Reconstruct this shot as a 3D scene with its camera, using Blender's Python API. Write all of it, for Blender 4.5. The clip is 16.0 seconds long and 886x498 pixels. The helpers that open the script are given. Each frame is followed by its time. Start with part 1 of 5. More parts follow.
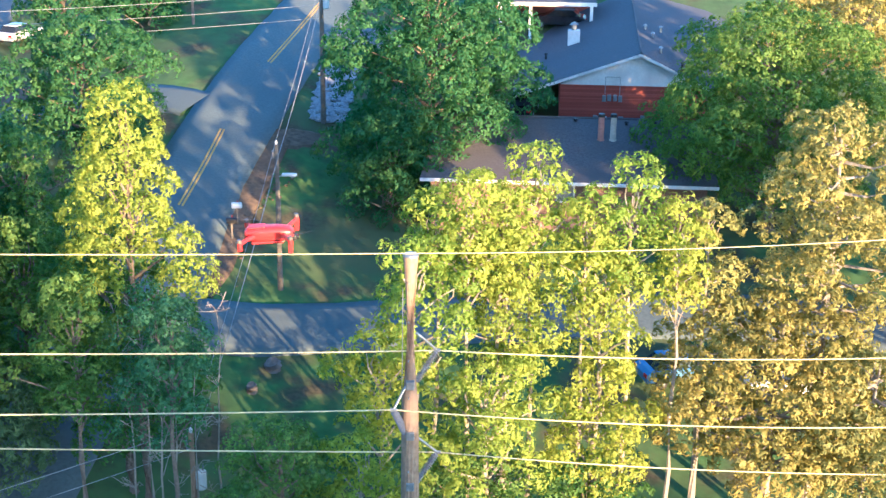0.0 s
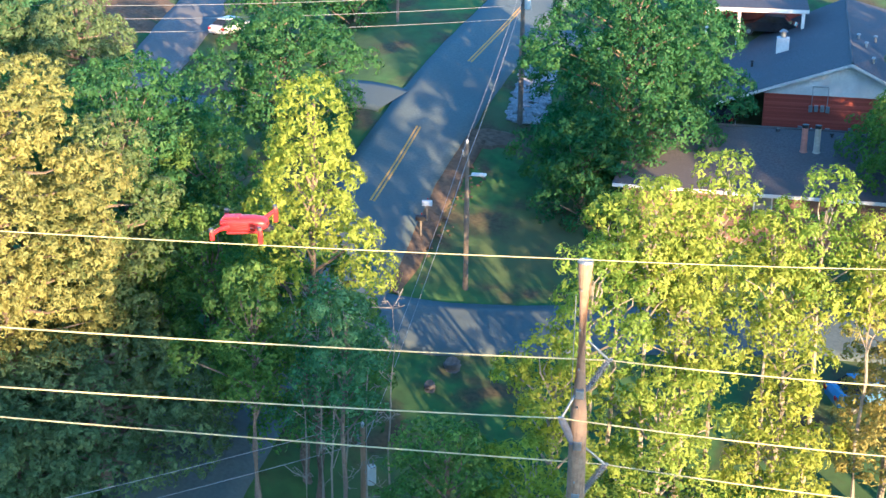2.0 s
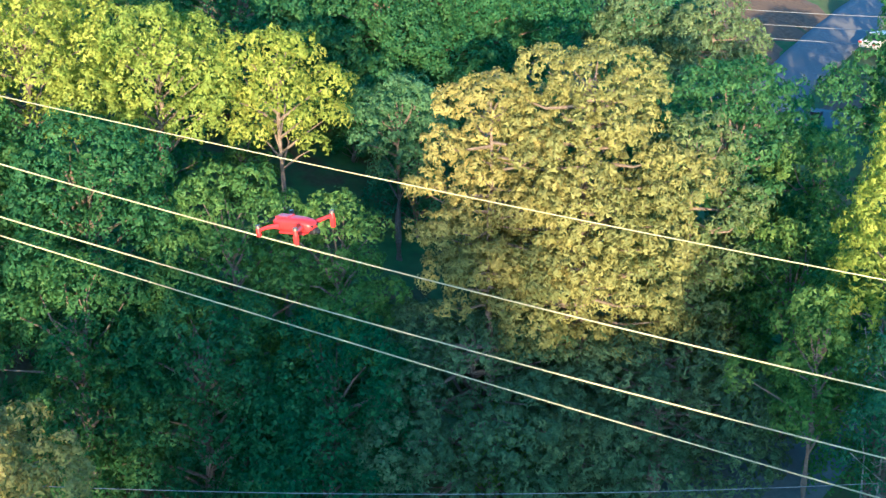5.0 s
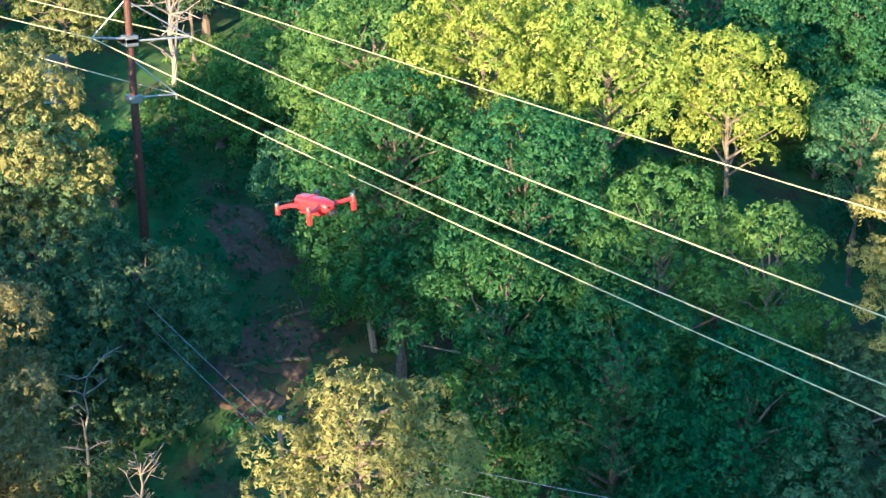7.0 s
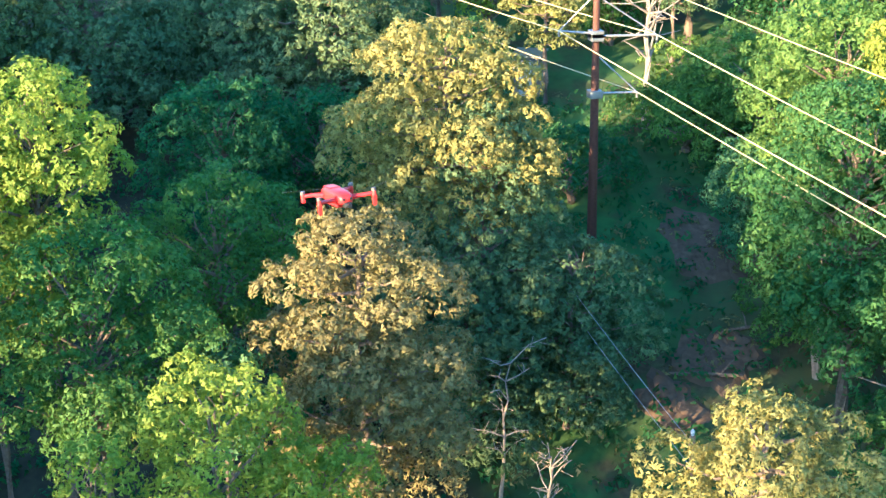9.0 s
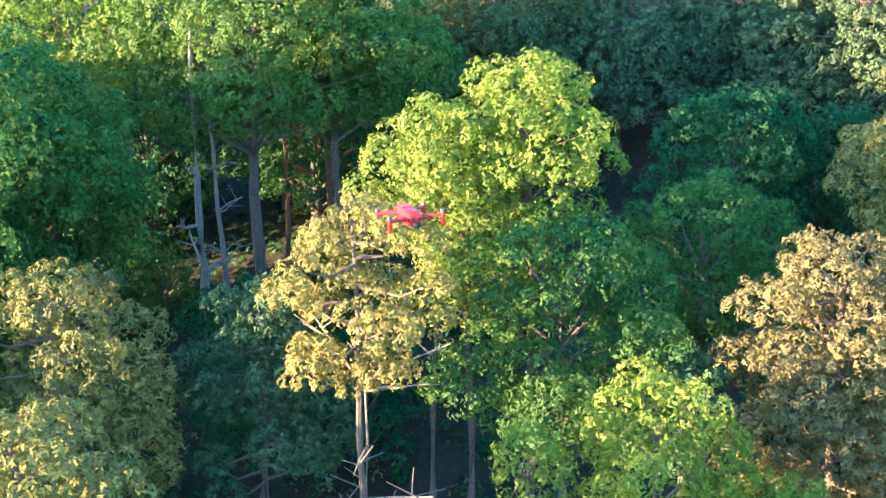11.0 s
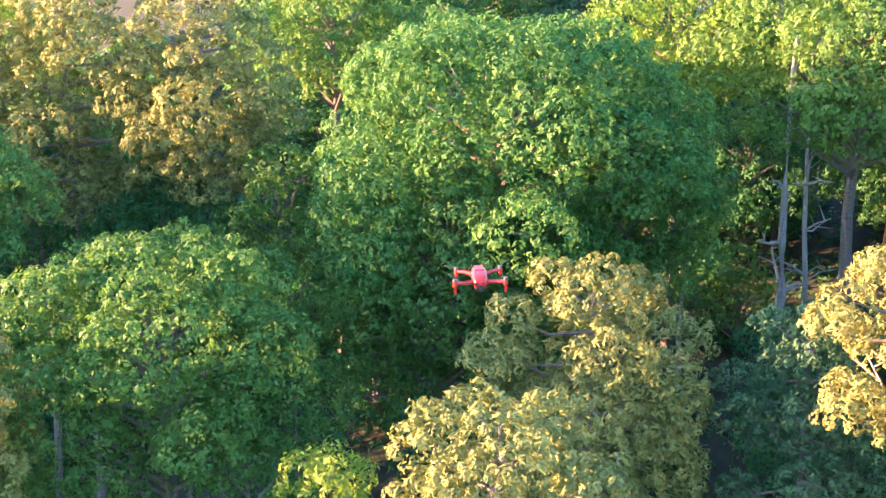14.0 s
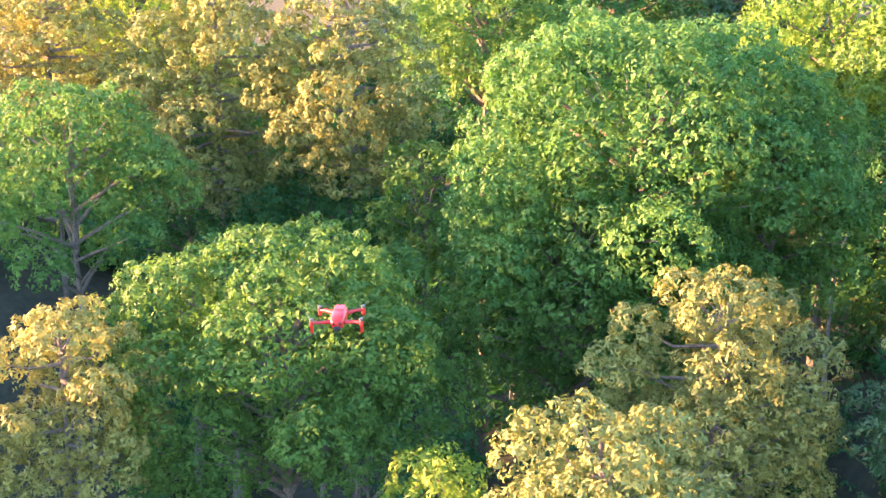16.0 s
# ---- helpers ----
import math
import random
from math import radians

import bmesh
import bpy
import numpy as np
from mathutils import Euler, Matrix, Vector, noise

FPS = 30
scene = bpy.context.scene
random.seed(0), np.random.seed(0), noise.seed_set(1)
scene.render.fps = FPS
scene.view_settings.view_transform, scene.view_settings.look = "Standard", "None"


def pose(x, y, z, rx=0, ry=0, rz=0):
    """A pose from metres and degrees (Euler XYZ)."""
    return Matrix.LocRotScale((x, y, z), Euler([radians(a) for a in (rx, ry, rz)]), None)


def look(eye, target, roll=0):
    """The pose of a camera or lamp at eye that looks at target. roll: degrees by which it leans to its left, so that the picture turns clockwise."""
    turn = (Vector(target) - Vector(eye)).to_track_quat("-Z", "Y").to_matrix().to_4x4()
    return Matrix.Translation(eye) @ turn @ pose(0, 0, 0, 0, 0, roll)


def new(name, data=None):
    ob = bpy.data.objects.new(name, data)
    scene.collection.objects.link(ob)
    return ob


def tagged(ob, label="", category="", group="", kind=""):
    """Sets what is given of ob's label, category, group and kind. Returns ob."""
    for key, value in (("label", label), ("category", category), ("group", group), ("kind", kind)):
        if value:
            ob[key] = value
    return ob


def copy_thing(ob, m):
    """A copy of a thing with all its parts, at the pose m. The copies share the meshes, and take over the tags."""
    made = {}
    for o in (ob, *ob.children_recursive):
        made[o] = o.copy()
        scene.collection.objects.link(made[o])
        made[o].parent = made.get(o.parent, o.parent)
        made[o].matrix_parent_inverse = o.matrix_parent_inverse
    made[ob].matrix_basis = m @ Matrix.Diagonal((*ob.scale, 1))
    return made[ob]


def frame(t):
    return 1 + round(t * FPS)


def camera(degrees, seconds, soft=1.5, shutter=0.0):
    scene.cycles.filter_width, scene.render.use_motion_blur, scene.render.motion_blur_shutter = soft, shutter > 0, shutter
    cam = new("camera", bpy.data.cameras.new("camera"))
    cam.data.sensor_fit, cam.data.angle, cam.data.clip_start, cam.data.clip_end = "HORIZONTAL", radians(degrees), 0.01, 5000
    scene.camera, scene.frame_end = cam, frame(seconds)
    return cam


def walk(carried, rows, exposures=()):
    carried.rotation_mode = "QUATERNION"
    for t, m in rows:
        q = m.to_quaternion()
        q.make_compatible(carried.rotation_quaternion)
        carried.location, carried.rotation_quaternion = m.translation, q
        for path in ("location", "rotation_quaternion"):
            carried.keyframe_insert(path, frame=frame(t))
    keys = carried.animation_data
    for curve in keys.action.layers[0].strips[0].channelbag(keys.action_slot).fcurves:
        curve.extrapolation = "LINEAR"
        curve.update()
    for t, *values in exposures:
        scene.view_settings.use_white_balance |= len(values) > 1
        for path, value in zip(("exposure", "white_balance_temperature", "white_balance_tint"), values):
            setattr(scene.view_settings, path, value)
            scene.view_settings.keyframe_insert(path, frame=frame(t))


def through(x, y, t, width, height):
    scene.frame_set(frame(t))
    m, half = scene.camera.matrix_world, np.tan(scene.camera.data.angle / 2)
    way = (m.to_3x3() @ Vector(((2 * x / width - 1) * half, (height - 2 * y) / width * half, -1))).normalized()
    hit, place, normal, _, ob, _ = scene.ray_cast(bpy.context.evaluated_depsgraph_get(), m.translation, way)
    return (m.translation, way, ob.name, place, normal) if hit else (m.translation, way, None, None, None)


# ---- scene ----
CLIP = 16.0
cam = camera(34.83, CLIP, soft=1.5)
CAMERA_ROWS = [
    (0.0, 0.028, -0.106, 46.924, 0.580, -19.486, -0.555),
    (0.5, 0.199, -0.123, 46.930, 0.395, -19.480, -0.605),
    (1.0, 0.399, -0.035, 46.918, 0.822, -19.480, -0.565),
    (1.5, 0.673, 0.300, 46.833, 4.785, -19.471, -0.483),
    (2.0, 0.977, 0.726, 46.710, 9.338, -19.467, -0.400),
    (2.5, 1.360, 1.078, 46.592, 13.784, -19.460, -0.216),
    (3.0, 1.775, 1.410, 46.452, 18.249, -19.402, -0.035),
    (3.2, 1.908, 1.571, 46.392, 20.031, -19.386, 0.037),
    (5.3, 2.768, 3.996, 45.817, 39.809, -18.980, 0.230),
    (5.5, 2.782, 4.260, 45.741, 42.215, -18.947, 0.271),
    (6.0, 2.714, 4.948, 45.496, 48.100, -18.863, 0.376),
    (6.5, 2.677, 5.519, 45.249, 52.778, -18.718, 0.389),
    (7.0, 2.690, 5.963, 45.040, 56.434, -18.527, 0.251),
    (7.5, 2.632, 6.439, 44.843, 60.860, -18.366, 0.126),
    (8.0, 2.519, 7.010, 44.671, 65.941, -18.275, 0.170),
    (8.5, 2.427, 7.722, 44.470, 71.118, -18.130, 0.369),
    (9.0, 2.313, 8.497, 44.325, 77.148, -17.976, 0.669),
    (9.5, 2.143, 9.219, 44.238, 83.252, -17.865, 0.755),
    (10.0, 1.969, 9.824, 44.155, 89.277, -17.709, 0.822),
    (10.2, 1.870, 10.014, 44.113, 91.624, -17.652, 0.763),
    (12.3, 0.465, 11.328, 43.561, 112.260, -16.909, 0.128),
    (12.5, 0.246, 11.432, 43.488, 114.103, -16.864, 0.194),
    (13.0, -0.408, 11.673, 43.266, 118.853, -16.713, 0.180),
    (13.5, -0.994, 11.921, 43.112, 123.328, -16.580, 0.262),
    (14.0, -1.419, 12.211, 43.055, 126.765, -16.492, 0.240),
    (14.5, -1.631, 12.542, 43.089, 126.934, -16.543, 0.191),
    (15.0, -1.867, 12.762, 43.122, 127.821, -16.568, 0.141),
    (15.5, -2.263, 12.881, 43.145, 130.903, -16.597, -0.007),
    (16.0, -2.686, 13.008, 43.157, 134.083, -16.670, -0.081),
]
walk(cam, [(t, pose(x, y, z, 90 + p, r, w)) for t, x, y, z, w, p, r in CAMERA_ROWS],
     exposures=[(0.0, 2.5, 4050, 6), (0.5, 2.45, 4350, 6), (1.5, 2.35, 4150, 4), (3.0, 2.1, 3780, 1), (5.5, 1.95, 3660, -3), (7.5, 2.3, 3720, -3), (9.5, 2.85, 4000, 2), (12.5, 3.05, 4050, 12), (14.0, 3.4, 4550, 19), (16.0, 3.65, 4900, 23)])

# ---- light: a low evening sun behind the first view, blue sky all round ----
SUN_ELEVATION, SUN_AZIMUTH = radians(8.0), radians(305.0)
world = bpy.data.worlds.new("evening_sky")
scene.world = world
world.use_nodes = True
wn = world.node_tree.nodes
sky = wn.new("ShaderNodeTexSky")
sky.sky_type, sky.sun_disc = "NISHITA", False
sky.sun_elevation, sky.sun_rotation = SUN_ELEVATION, radians(90) - SUN_AZIMUTH
wn["Background"].inputs["Strength"].default_value = 0.105
world.node_tree.links.new(sky.outputs["Color"], wn["Background"].inputs["Color"])
sun_lamp = new("sun", bpy.data.lights.new("sun", "SUN"))
sun_lamp.data.energy, sun_lamp.data.angle, sun_lamp.data.color = 5.2, radians(0.6), (1.0, 0.48, 0.14)
toward = Vector((math.cos(SUN_AZIMUTH) * math.cos(SUN_ELEVATION), math.sin(SUN_AZIMUTH) * math.cos(SUN_ELEVATION), math.sin(SUN_ELEVATION)))
sun_lamp.matrix_world = look(toward * 300, (0, 0, 0))

# ---- materials ----
def material(name, build, rough=0.8, metal=0.0):
    m = bpy.data.materials.new(name)
    m.use_nodes = True
    nt = m.node_tree
    b = nt.nodes["Principled BSDF"]
    b.inputs["Roughness"].default_value, b.inputs["Metallic"].default_value = rough, metal
    build(nt, b)
    return m


def node(nt, kind, **values):
    n = nt.nodes.new(kind)
    for key, value in values.items():
        n.inputs[key].default_value = value
    return n


def ramp(nt, source, stops):
    r = nt.nodes.new("ShaderNodeValToRGB")
    while len(r.color_ramp.elements) < len(stops):
        r.color_ramp.elements.new(0.5)
    for e, (p, c) in zip(r.color_ramp.elements, stops):
        e.position, e.color = p, (*c, 1)
    nt.links.new(source, r.inputs["Fac"])
    return r.outputs["Color"]


def mixed(nt, fac, a, b, how="MIX"):
    m = nt.nodes.new("ShaderNodeMix")
    m.data_type, m.blend_type = "RGBA", how
    for s, v in ((m.inputs["Factor"], fac), (m.inputs["A"], a), (m.inputs["B"], b)):
        if isinstance(v, bpy.types.NodeSocket):
            nt.links.new(v, s)
        elif isinstance(v, tuple):
            s.default_value = (*v, 1)
        else:
            s.default_value = v
    return m.outputs["Result"]


def grain(nt, scale, detail=4.0, space="Object"):
    co = nt.nodes.new("ShaderNodeTexCoord")
    n = node(nt, "ShaderNodeTexNoise", Scale=scale, Detail=detail)
    nt.links.new(co.outputs[space], n.inputs["Vector"])
    return n.outputs["Fac"]


def bump(nt, b, height, strength, distance):
    n = node(nt, "ShaderNodeBump", Strength=strength, Distance=distance)
    nt.links.new(height, n.inputs["Height"])
    nt.links.new(n.outputs["Normal"], b.inputs["Normal"])


def two_scale(name, dark, light, fine, coarse, rough=0.85, relief=0.02, metal=0.0, tint=None):
    """A surface with grain at two scales; tint: a third colour in large soft patches."""
    def build(nt, b):
        f, c = grain(nt, fine), grain(nt, coarse, 3.0)
        col = ramp(nt, f, [(0.3, dark), (0.7, light)])
        patch = ramp(nt, c, [(0.4, (0, 0, 0)), (0.65, (1, 1, 1))])
        col = mixed(nt, patch, col, tint if tint else tuple(0.72 * v for v in light))
        nt.links.new(col, b.inputs["Base Color"])
        bump(nt, b, f, 0.6, relief)
    return material(name, build, rough, metal)


def foliage(name, dark, light, tip, through=0.38):
    """Leaves: each its own shade, each tree its own cast, light passing through."""
    def build(nt, b):
        geo = nt.nodes.new("ShaderNodeNewGeometry")
        info = nt.nodes.new("ShaderNodeObjectInfo")
        own = nt.nodes.new("ShaderNodeAttribute")
        own.attribute_name = "clump"
        both = node(nt, "ShaderNodeMix", Factor=0.55)
        nt.links.new(geo.outputs["Random Per Island"], both.inputs["A"])
        nt.links.new(own.outputs["Fac"], both.inputs["B"])
        col = ramp(nt, both.outputs["Result"], [(0.1, dark), (0.55, light), (0.9, tip)])
        cast = ramp(nt, info.outputs["Random"], [(0.0, (0.78, 0.9, 0.9)), (0.5, (1, 1, 1)), (1.0, (1.15, 1.05, 0.8))])
        col = mixed(nt, 1.0, col, cast, "MULTIPLY")
        blot = ramp(nt, grain(nt, 0.35, 3.0), [(0.35, (0.75, 0.82, 0.8)), (0.65, (1.1, 1.08, 1.0))])
        col = mixed(nt, 1.0, col, blot, "MULTIPLY")
        nt.links.new(col, b.inputs["Base Color"])
        b.inputs["Specular IOR Level"].default_value = 0.25
        t = nt.nodes.new("ShaderNodeBsdfTranslucent")
        nt.links.new(mixed(nt, 1.0, col, (1.2, 1.25, 0.6), "MULTIPLY"), t.inputs["Color"])
        mix = node(nt, "ShaderNodeMixShader", Fac=through)
        nt.links.new(b.outputs["BSDF"], mix.inputs[1])
        nt.links.new(t.outputs["BSDF"], mix.inputs[2])
        nt.links.new(mix.outputs["Shader"], nt.nodes["Material Output"].inputs["Surface"])
    return material(name, build, 0.6)


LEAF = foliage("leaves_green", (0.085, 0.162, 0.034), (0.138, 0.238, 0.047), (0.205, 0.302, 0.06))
# dark green for shaded crowns: the missing shade is put into the colour
LEAF_DARK_SHADED = foliage("leaves_dark_shaded_green", (0.043, 0.12, 0.044), (0.07, 0.17, 0.055), (0.11, 0.215, 0.062))
# yellowed for sunlit crowns, so some sunlight sits in this colour
LEAF_YELLOW = foliage("leaves_yellow_green", (0.195, 0.255, 0.024), (0.30, 0.37, 0.033), (0.41, 0.455, 0.048))
LEAF_PALE = foliage("leaves_grey_green", (0.07, 0.15, 0.075), (0.12, 0.24, 0.11), (0.18, 0.31, 0.14))
NEEDLE = foliage("needles_olive", (0.20, 0.195, 0.05), (0.30, 0.28, 0.07), (0.40, 0.36, 0.092), 0.22)
# darker needles for shaded pines and lower crowns, shade included in the colour
NEEDLE_DARK_SHADED = foliage("needles_dark_shaded_green", (0.09, 0.14, 0.06), (0.135, 0.195, 0.08), (0.19, 0.245, 0.10), 0.22)
NEEDLE_BROWN = foliage("needles_brownish", (0.15, 0.15, 0.066), (0.21, 0.20, 0.09), (0.28, 0.255, 0.115), 0.22)
BARK = two_scale("bark_grey_brown", (0.10, 0.075, 0.055), (0.26, 0.21, 0.16), 9.0, 0.8, 0.9, 0.03)
BARK_PALE = two_scale("bark_pale_grey", (0.22, 0.19, 0.15), (0.42, 0.37, 0.30), 9.0, 0.8, 0.9, 0.02)
BARK_ORANGE = two_scale("bark_pine_orange", (0.14, 0.075, 0.045), (0.33, 0.18, 0.10), 7.0, 0.8, 0.9, 0.03)


def grass_and_litter():
    """Mown grass that gives way to brown leaf litter on the wooded side."""
    def build(nt, b):
        fine, coarse = grain(nt, 1.2), grain(nt, 0.09, 3.0)
        col = ramp(nt, fine, [(0.3, (0.045, 0.105, 0.022)), (0.7, (0.085, 0.175, 0.038))])
        col = mixed(nt, ramp(nt, coarse, [(0.42, (0, 0, 0)), (0.66, (1, 1, 1))]), col, (0.085, 0.105, 0.038))
        mid = ramp(nt, grain(nt, 0.33, 6.0), [(0.5, (0, 0, 0)), (0.66, (1, 1, 1))])
        col = mixed(nt, mid, col, ramp(nt, grain(nt, 4.0), [(0.3, (0.05, 0.045, 0.022)), (0.7, (0.10, 0.088, 0.042))]))
        litter = ramp(nt, grain(nt, 2.2), [(0.3, (0.026, 0.027, 0.013)), (0.7, (0.052, 0.05, 0.024))])
        co = nt.nodes.new("ShaderNodeTexCoord")
        ax = nt.nodes.new("ShaderNodeSeparateXYZ")
        nt.links.new(co.outputs["Object"], ax.inputs["Vector"])
        m = node(nt, "ShaderNodeMapRange", **{"From Min": 26.0, "From Max": 18.0, "To Min": 0.0, "To Max": 1.0})
        nt.links.new(ax.outputs["Y"], m.inputs["Value"])
        nt.links.new(mixed(nt, m.outputs["Result"], col, litter), b.inputs["Base Color"])
        bump(nt, b, fine, 0.6, 0.05)
    return material("grass_and_leaf_litter", build, 0.95)


GRASS = grass_and_litter()
ASPHALT = two_scale("asphalt_worn", (0.09, 0.118, 0.122), (0.135, 0.172, 0.176), 6.0, 0.12, 0.75, 0.006)
CONCRETE = two_scale("concrete_pale", (0.14, 0.145, 0.145), (0.23, 0.235, 0.235), 5.0, 0.3, 0.85, 0.006)
YELLOW_PAINT = two_scale("road_paint_yellow", (0.45, 0.27, 0.04), (0.72, 0.45, 0.09), 8.0, 1.2, 0.7, 0.003)
SOIL = two_scale("bare_soil", (0.085, 0.06, 0.036), (0.18, 0.13, 0.08), 3.0, 0.5, 0.95, 0.05)
POLE_WOOD = two_scale("pole_wood_weathered", (0.26, 0.175, 0.105), (0.43, 0.30, 0.19), 5.0, 0.6, 0.85, 0.01)
POLE_GREY = two_scale("pole_wood_grey", (0.12, 0.105, 0.085), (0.23, 0.205, 0.17), 5.0, 0.6, 0.85, 0.01)
RUST_STEEL = two_scale("weathering_steel", (0.075, 0.035, 0.025), (0.15, 0.07, 0.045), 7.0, 0.7, 0.7, 0.004, metal=0.3)
GALVANISED = two_scale("galvanised_steel", (0.26, 0.28, 0.29), (0.42, 0.44, 0.45), 10.0, 1.0, 0.45, 0.002, metal=0.7)
PORCELAIN = two_scale("insulator_grey", (0.14, 0.145, 0.16), (0.25, 0.26, 0.28), 20.0, 2.0, 0.35, 0.002)
CABLE = two_scale("aluminium_cable", (0.50, 0.45, 0.22), (0.66, 0.60, 0.31), 12.0, 1.0, 0.6, 0.002)
CABLE_DARK = two_scale("dull_service_cable", (0.25, 0.26, 0.27), (0.38, 0.39, 0.40), 12.0, 1.0, 0.6, 0.002)
WHITE_PAINT = two_scale("white_paint", (0.70, 0.69, 0.66), (0.84, 0.83, 0.80), 6.0, 0.6, 0.6, 0.003)
SHINGLE = two_scale("roof_shingle_dark", (0.055, 0.06, 0.075), (0.11, 0.115, 0.135), 7.0, 0.35, 0.85, 0.012)
SHINGLE_BROWN = two_scale("roof_shingle_brown", (0.075, 0.068, 0.072), (0.13, 0.118, 0.118), 7.0, 0.35, 0.85, 0.012)
DARK_GLASS = two_scale("dark_glass", (0.02, 0.025, 0.03), (0.035, 0.04, 0.05), 3.0, 1.0, 0.08, 0.0)
BLACK = two_scale("black_plastic", (0.015, 0.015, 0.017), (0.03, 0.03, 0.033), 9.0, 1.0, 0.5, 0.002)
RED_SHELL = two_scale("red_orange_shell", (0.55, 0.022, 0.016), (0.66, 0.04, 0.024), 30.0, 4.0, 0.35, 0.0005)
PALE_METAL = two_scale("motor_metal_pale", (0.10, 0.09, 0.085), (0.17, 0.15, 0.14), 40.0, 8.0, 0.45, 0.0005, metal=0.3)


def brick_wall():
    def build(nt, b):
        info = nt.nodes.new("ShaderNodeObjectInfo")
        shade = ramp(nt, info.outputs["Random"], [(0.0, (0.20, 0.045, 0.03)), (0.6, (0.33, 0.075, 0.05)), (1.0, (0.42, 0.12, 0.08))])
        nt.links.new(mixed(nt, 0.4, shade, ramp(nt, grain(nt, 14.0), [(0.3, (0.20, 0.05, 0.035)), (0.7, (0.38, 0.10, 0.07))])), b.inputs["Base Color"])
    return material("brick_red", build, 0.9)


BRICK = brick_wall()
MORTAR = two_scale("brick_red_joints", (0.24, 0.06, 0.042), (0.34, 0.09, 0.062), 12.0, 0.7, 0.95, 0.01)

# ---- the lie of the land ----
def soft_plus(u, k):
    return k * math.log1p(math.exp(max(-40.0, min(40.0, u / k))))


def land(x, y):
    """Height of the ground: a valley side that climbs away, and an added, unseen ridge behind the first view that
    carries a sun screen.
    """
    s = max(0.0, min(1.0, (-x - 15) / 25))
    s = s * s * (3 - 2 * s)
    z = 3.2 + 0.2 * y * (1 - 0.55 * s) + 0.32 * soft_plus(-(x + 10), 3.0)
    z = 33 - soft_plus(33 - z, 3.0)
    r = max(0.0, min(1.0, (-y - 38) / 30)) * max(0.0, min(1.0, (x + 70) / 30))
    r = r * r * (3 - 2 * r)
    z = z * (1 - r) + 20 * r
    far = max(0.0, min(1.0, (math.hypot(x, y) - 170) / 250))
    return z * (1 - far) + 30 * far


def part(name, bm, mat, parent=None, label=""):
    me = bpy.data.meshes.new(name)
    bm.to_mesh(me)
    bm.free()
    me.materials.append(mat)
    ob = new(name, me)
    if parent:
        ob.parent = parent
    if label:
        ob["label"] = label
    return ob


def arrays(name, verts, faces, mat, parent=None, label=""):
    """A mesh object from an array of points and an array of faces of one size."""
    verts, faces = np.asarray(verts, np.float32), np.asarray(faces, np.int32)
    me = bpy.data.meshes.new(name)
    n, k = faces.shape
    me.vertices.add(len(verts))
    me.vertices.foreach_set("co", verts.ravel())
    me.loops.add(n * k)
    me.loops.foreach_set("vertex_index", faces.ravel())
    me.polygons.add(n)
    me.polygons.foreach_set("loop_start", np.arange(0, n * k, k, dtype=np.int32))
    me.update(calc_edges=True)
    me.materials.append(mat)
    ob = new(name, me)
    if parent:
        ob.parent = parent
    if label:
        ob["label"] = label
    return ob


def thing(name, m, label, category, group="", kind=""):
    ob = new(name)
    ob.matrix_world = m
    return tagged(ob, label, category, group, kind)


def box(bm, x0, x1, y0, y1, z0, z1, bevel=0.0):
    made = bmesh.ops.create_cube(bm, size=1.0, matrix=Matrix.Translation(((x0 + x1) / 2, (y0 + y1) / 2, (z0 + z1) / 2)) @ Matrix.Diagonal((x1 - x0, y1 - y0, z1 - z0, 1)))
    if bevel:
        edges = list({e for v in made["verts"] for e in v.link_edges})
        bmesh.ops.bevel(bm, geom=edges, offset=bevel, segments=2, affect="EDGES", profile=0.5)
    return bm


def tube(bm, a, b, ra, rb, sides=8):
    a, b = Vector(a), Vector(b)
    m = Matrix.Translation((a + b) / 2) @ (b - a).to_track_quat("Z", "Y").to_matrix().to_4x4()
    bmesh.ops.create_cone(bm, cap_ends=True, segments=sides, radius1=ra, radius2=rb, depth=(b - a).length, matrix=m)
    return bm


def tube_run(bm, points, radii, sides=7):
    """A bent, tapering tube through the points."""
    rings = []
    for i, p in enumerate(points):
        d = (Vector(points[min(i + 1, len(points) - 1)]) - Vector(points[max(i - 1, 0)])).normalized()
        q = d.to_track_quat("Z", "Y").to_matrix()
        rings.append([bm.verts.new(Vector(p) + q @ Vector((math.cos(6.2832 * k / sides) * radii[i], math.sin(6.2832 * k / sides) * radii[i], 0))) for k in range(sides)])
    for r0, r1 in zip(rings, rings[1:]):
        for k in range(sides):
            bm.faces.new((r0[k], r0[(k + 1) % sides], r1[(k + 1) % sides], r1[k]))
    bm.faces.new(rings[-1])
    return bm


# ---- ground: one sheet, fine near the view, coarse to the horizon ----
def build_ground():
    def axis(lo, hi, step, far):
        mid = list(np.arange(lo, hi + 0.1, step))
        out, s, v = [], step, hi
        while v < far:
            s *= 1.35
            v += s
            out.append(v)
        low, s, v = [], step, lo
        while v > -far:
            s *= 1.35
            v -= s
            low.append(v)
        return low[::-1] + mid + out
    xs, ys = axis(-100, 50, 1.5, 2500), axis(-90, 150, 1.5, 2500)
    verts = [(x, y, land(x, y) + 0.12 * noise.noise((x * 0.35, y * 0.35, 0))) for y in ys for x in xs]
    n = len(xs)
    faces = [(j * n + i, j * n + i + 1, (j + 1) * n + i + 1, (j + 1) * n + i) for j in range(len(ys) - 1) for i in range(n - 1)]
    ob = arrays("ground", verts, faces, GRASS)
    ob.data.polygons.foreach_set("use_smooth", [True] * len(faces))
    return tagged(ob, "sloping mown grass with bare brown patches", "ground", kind="structure")


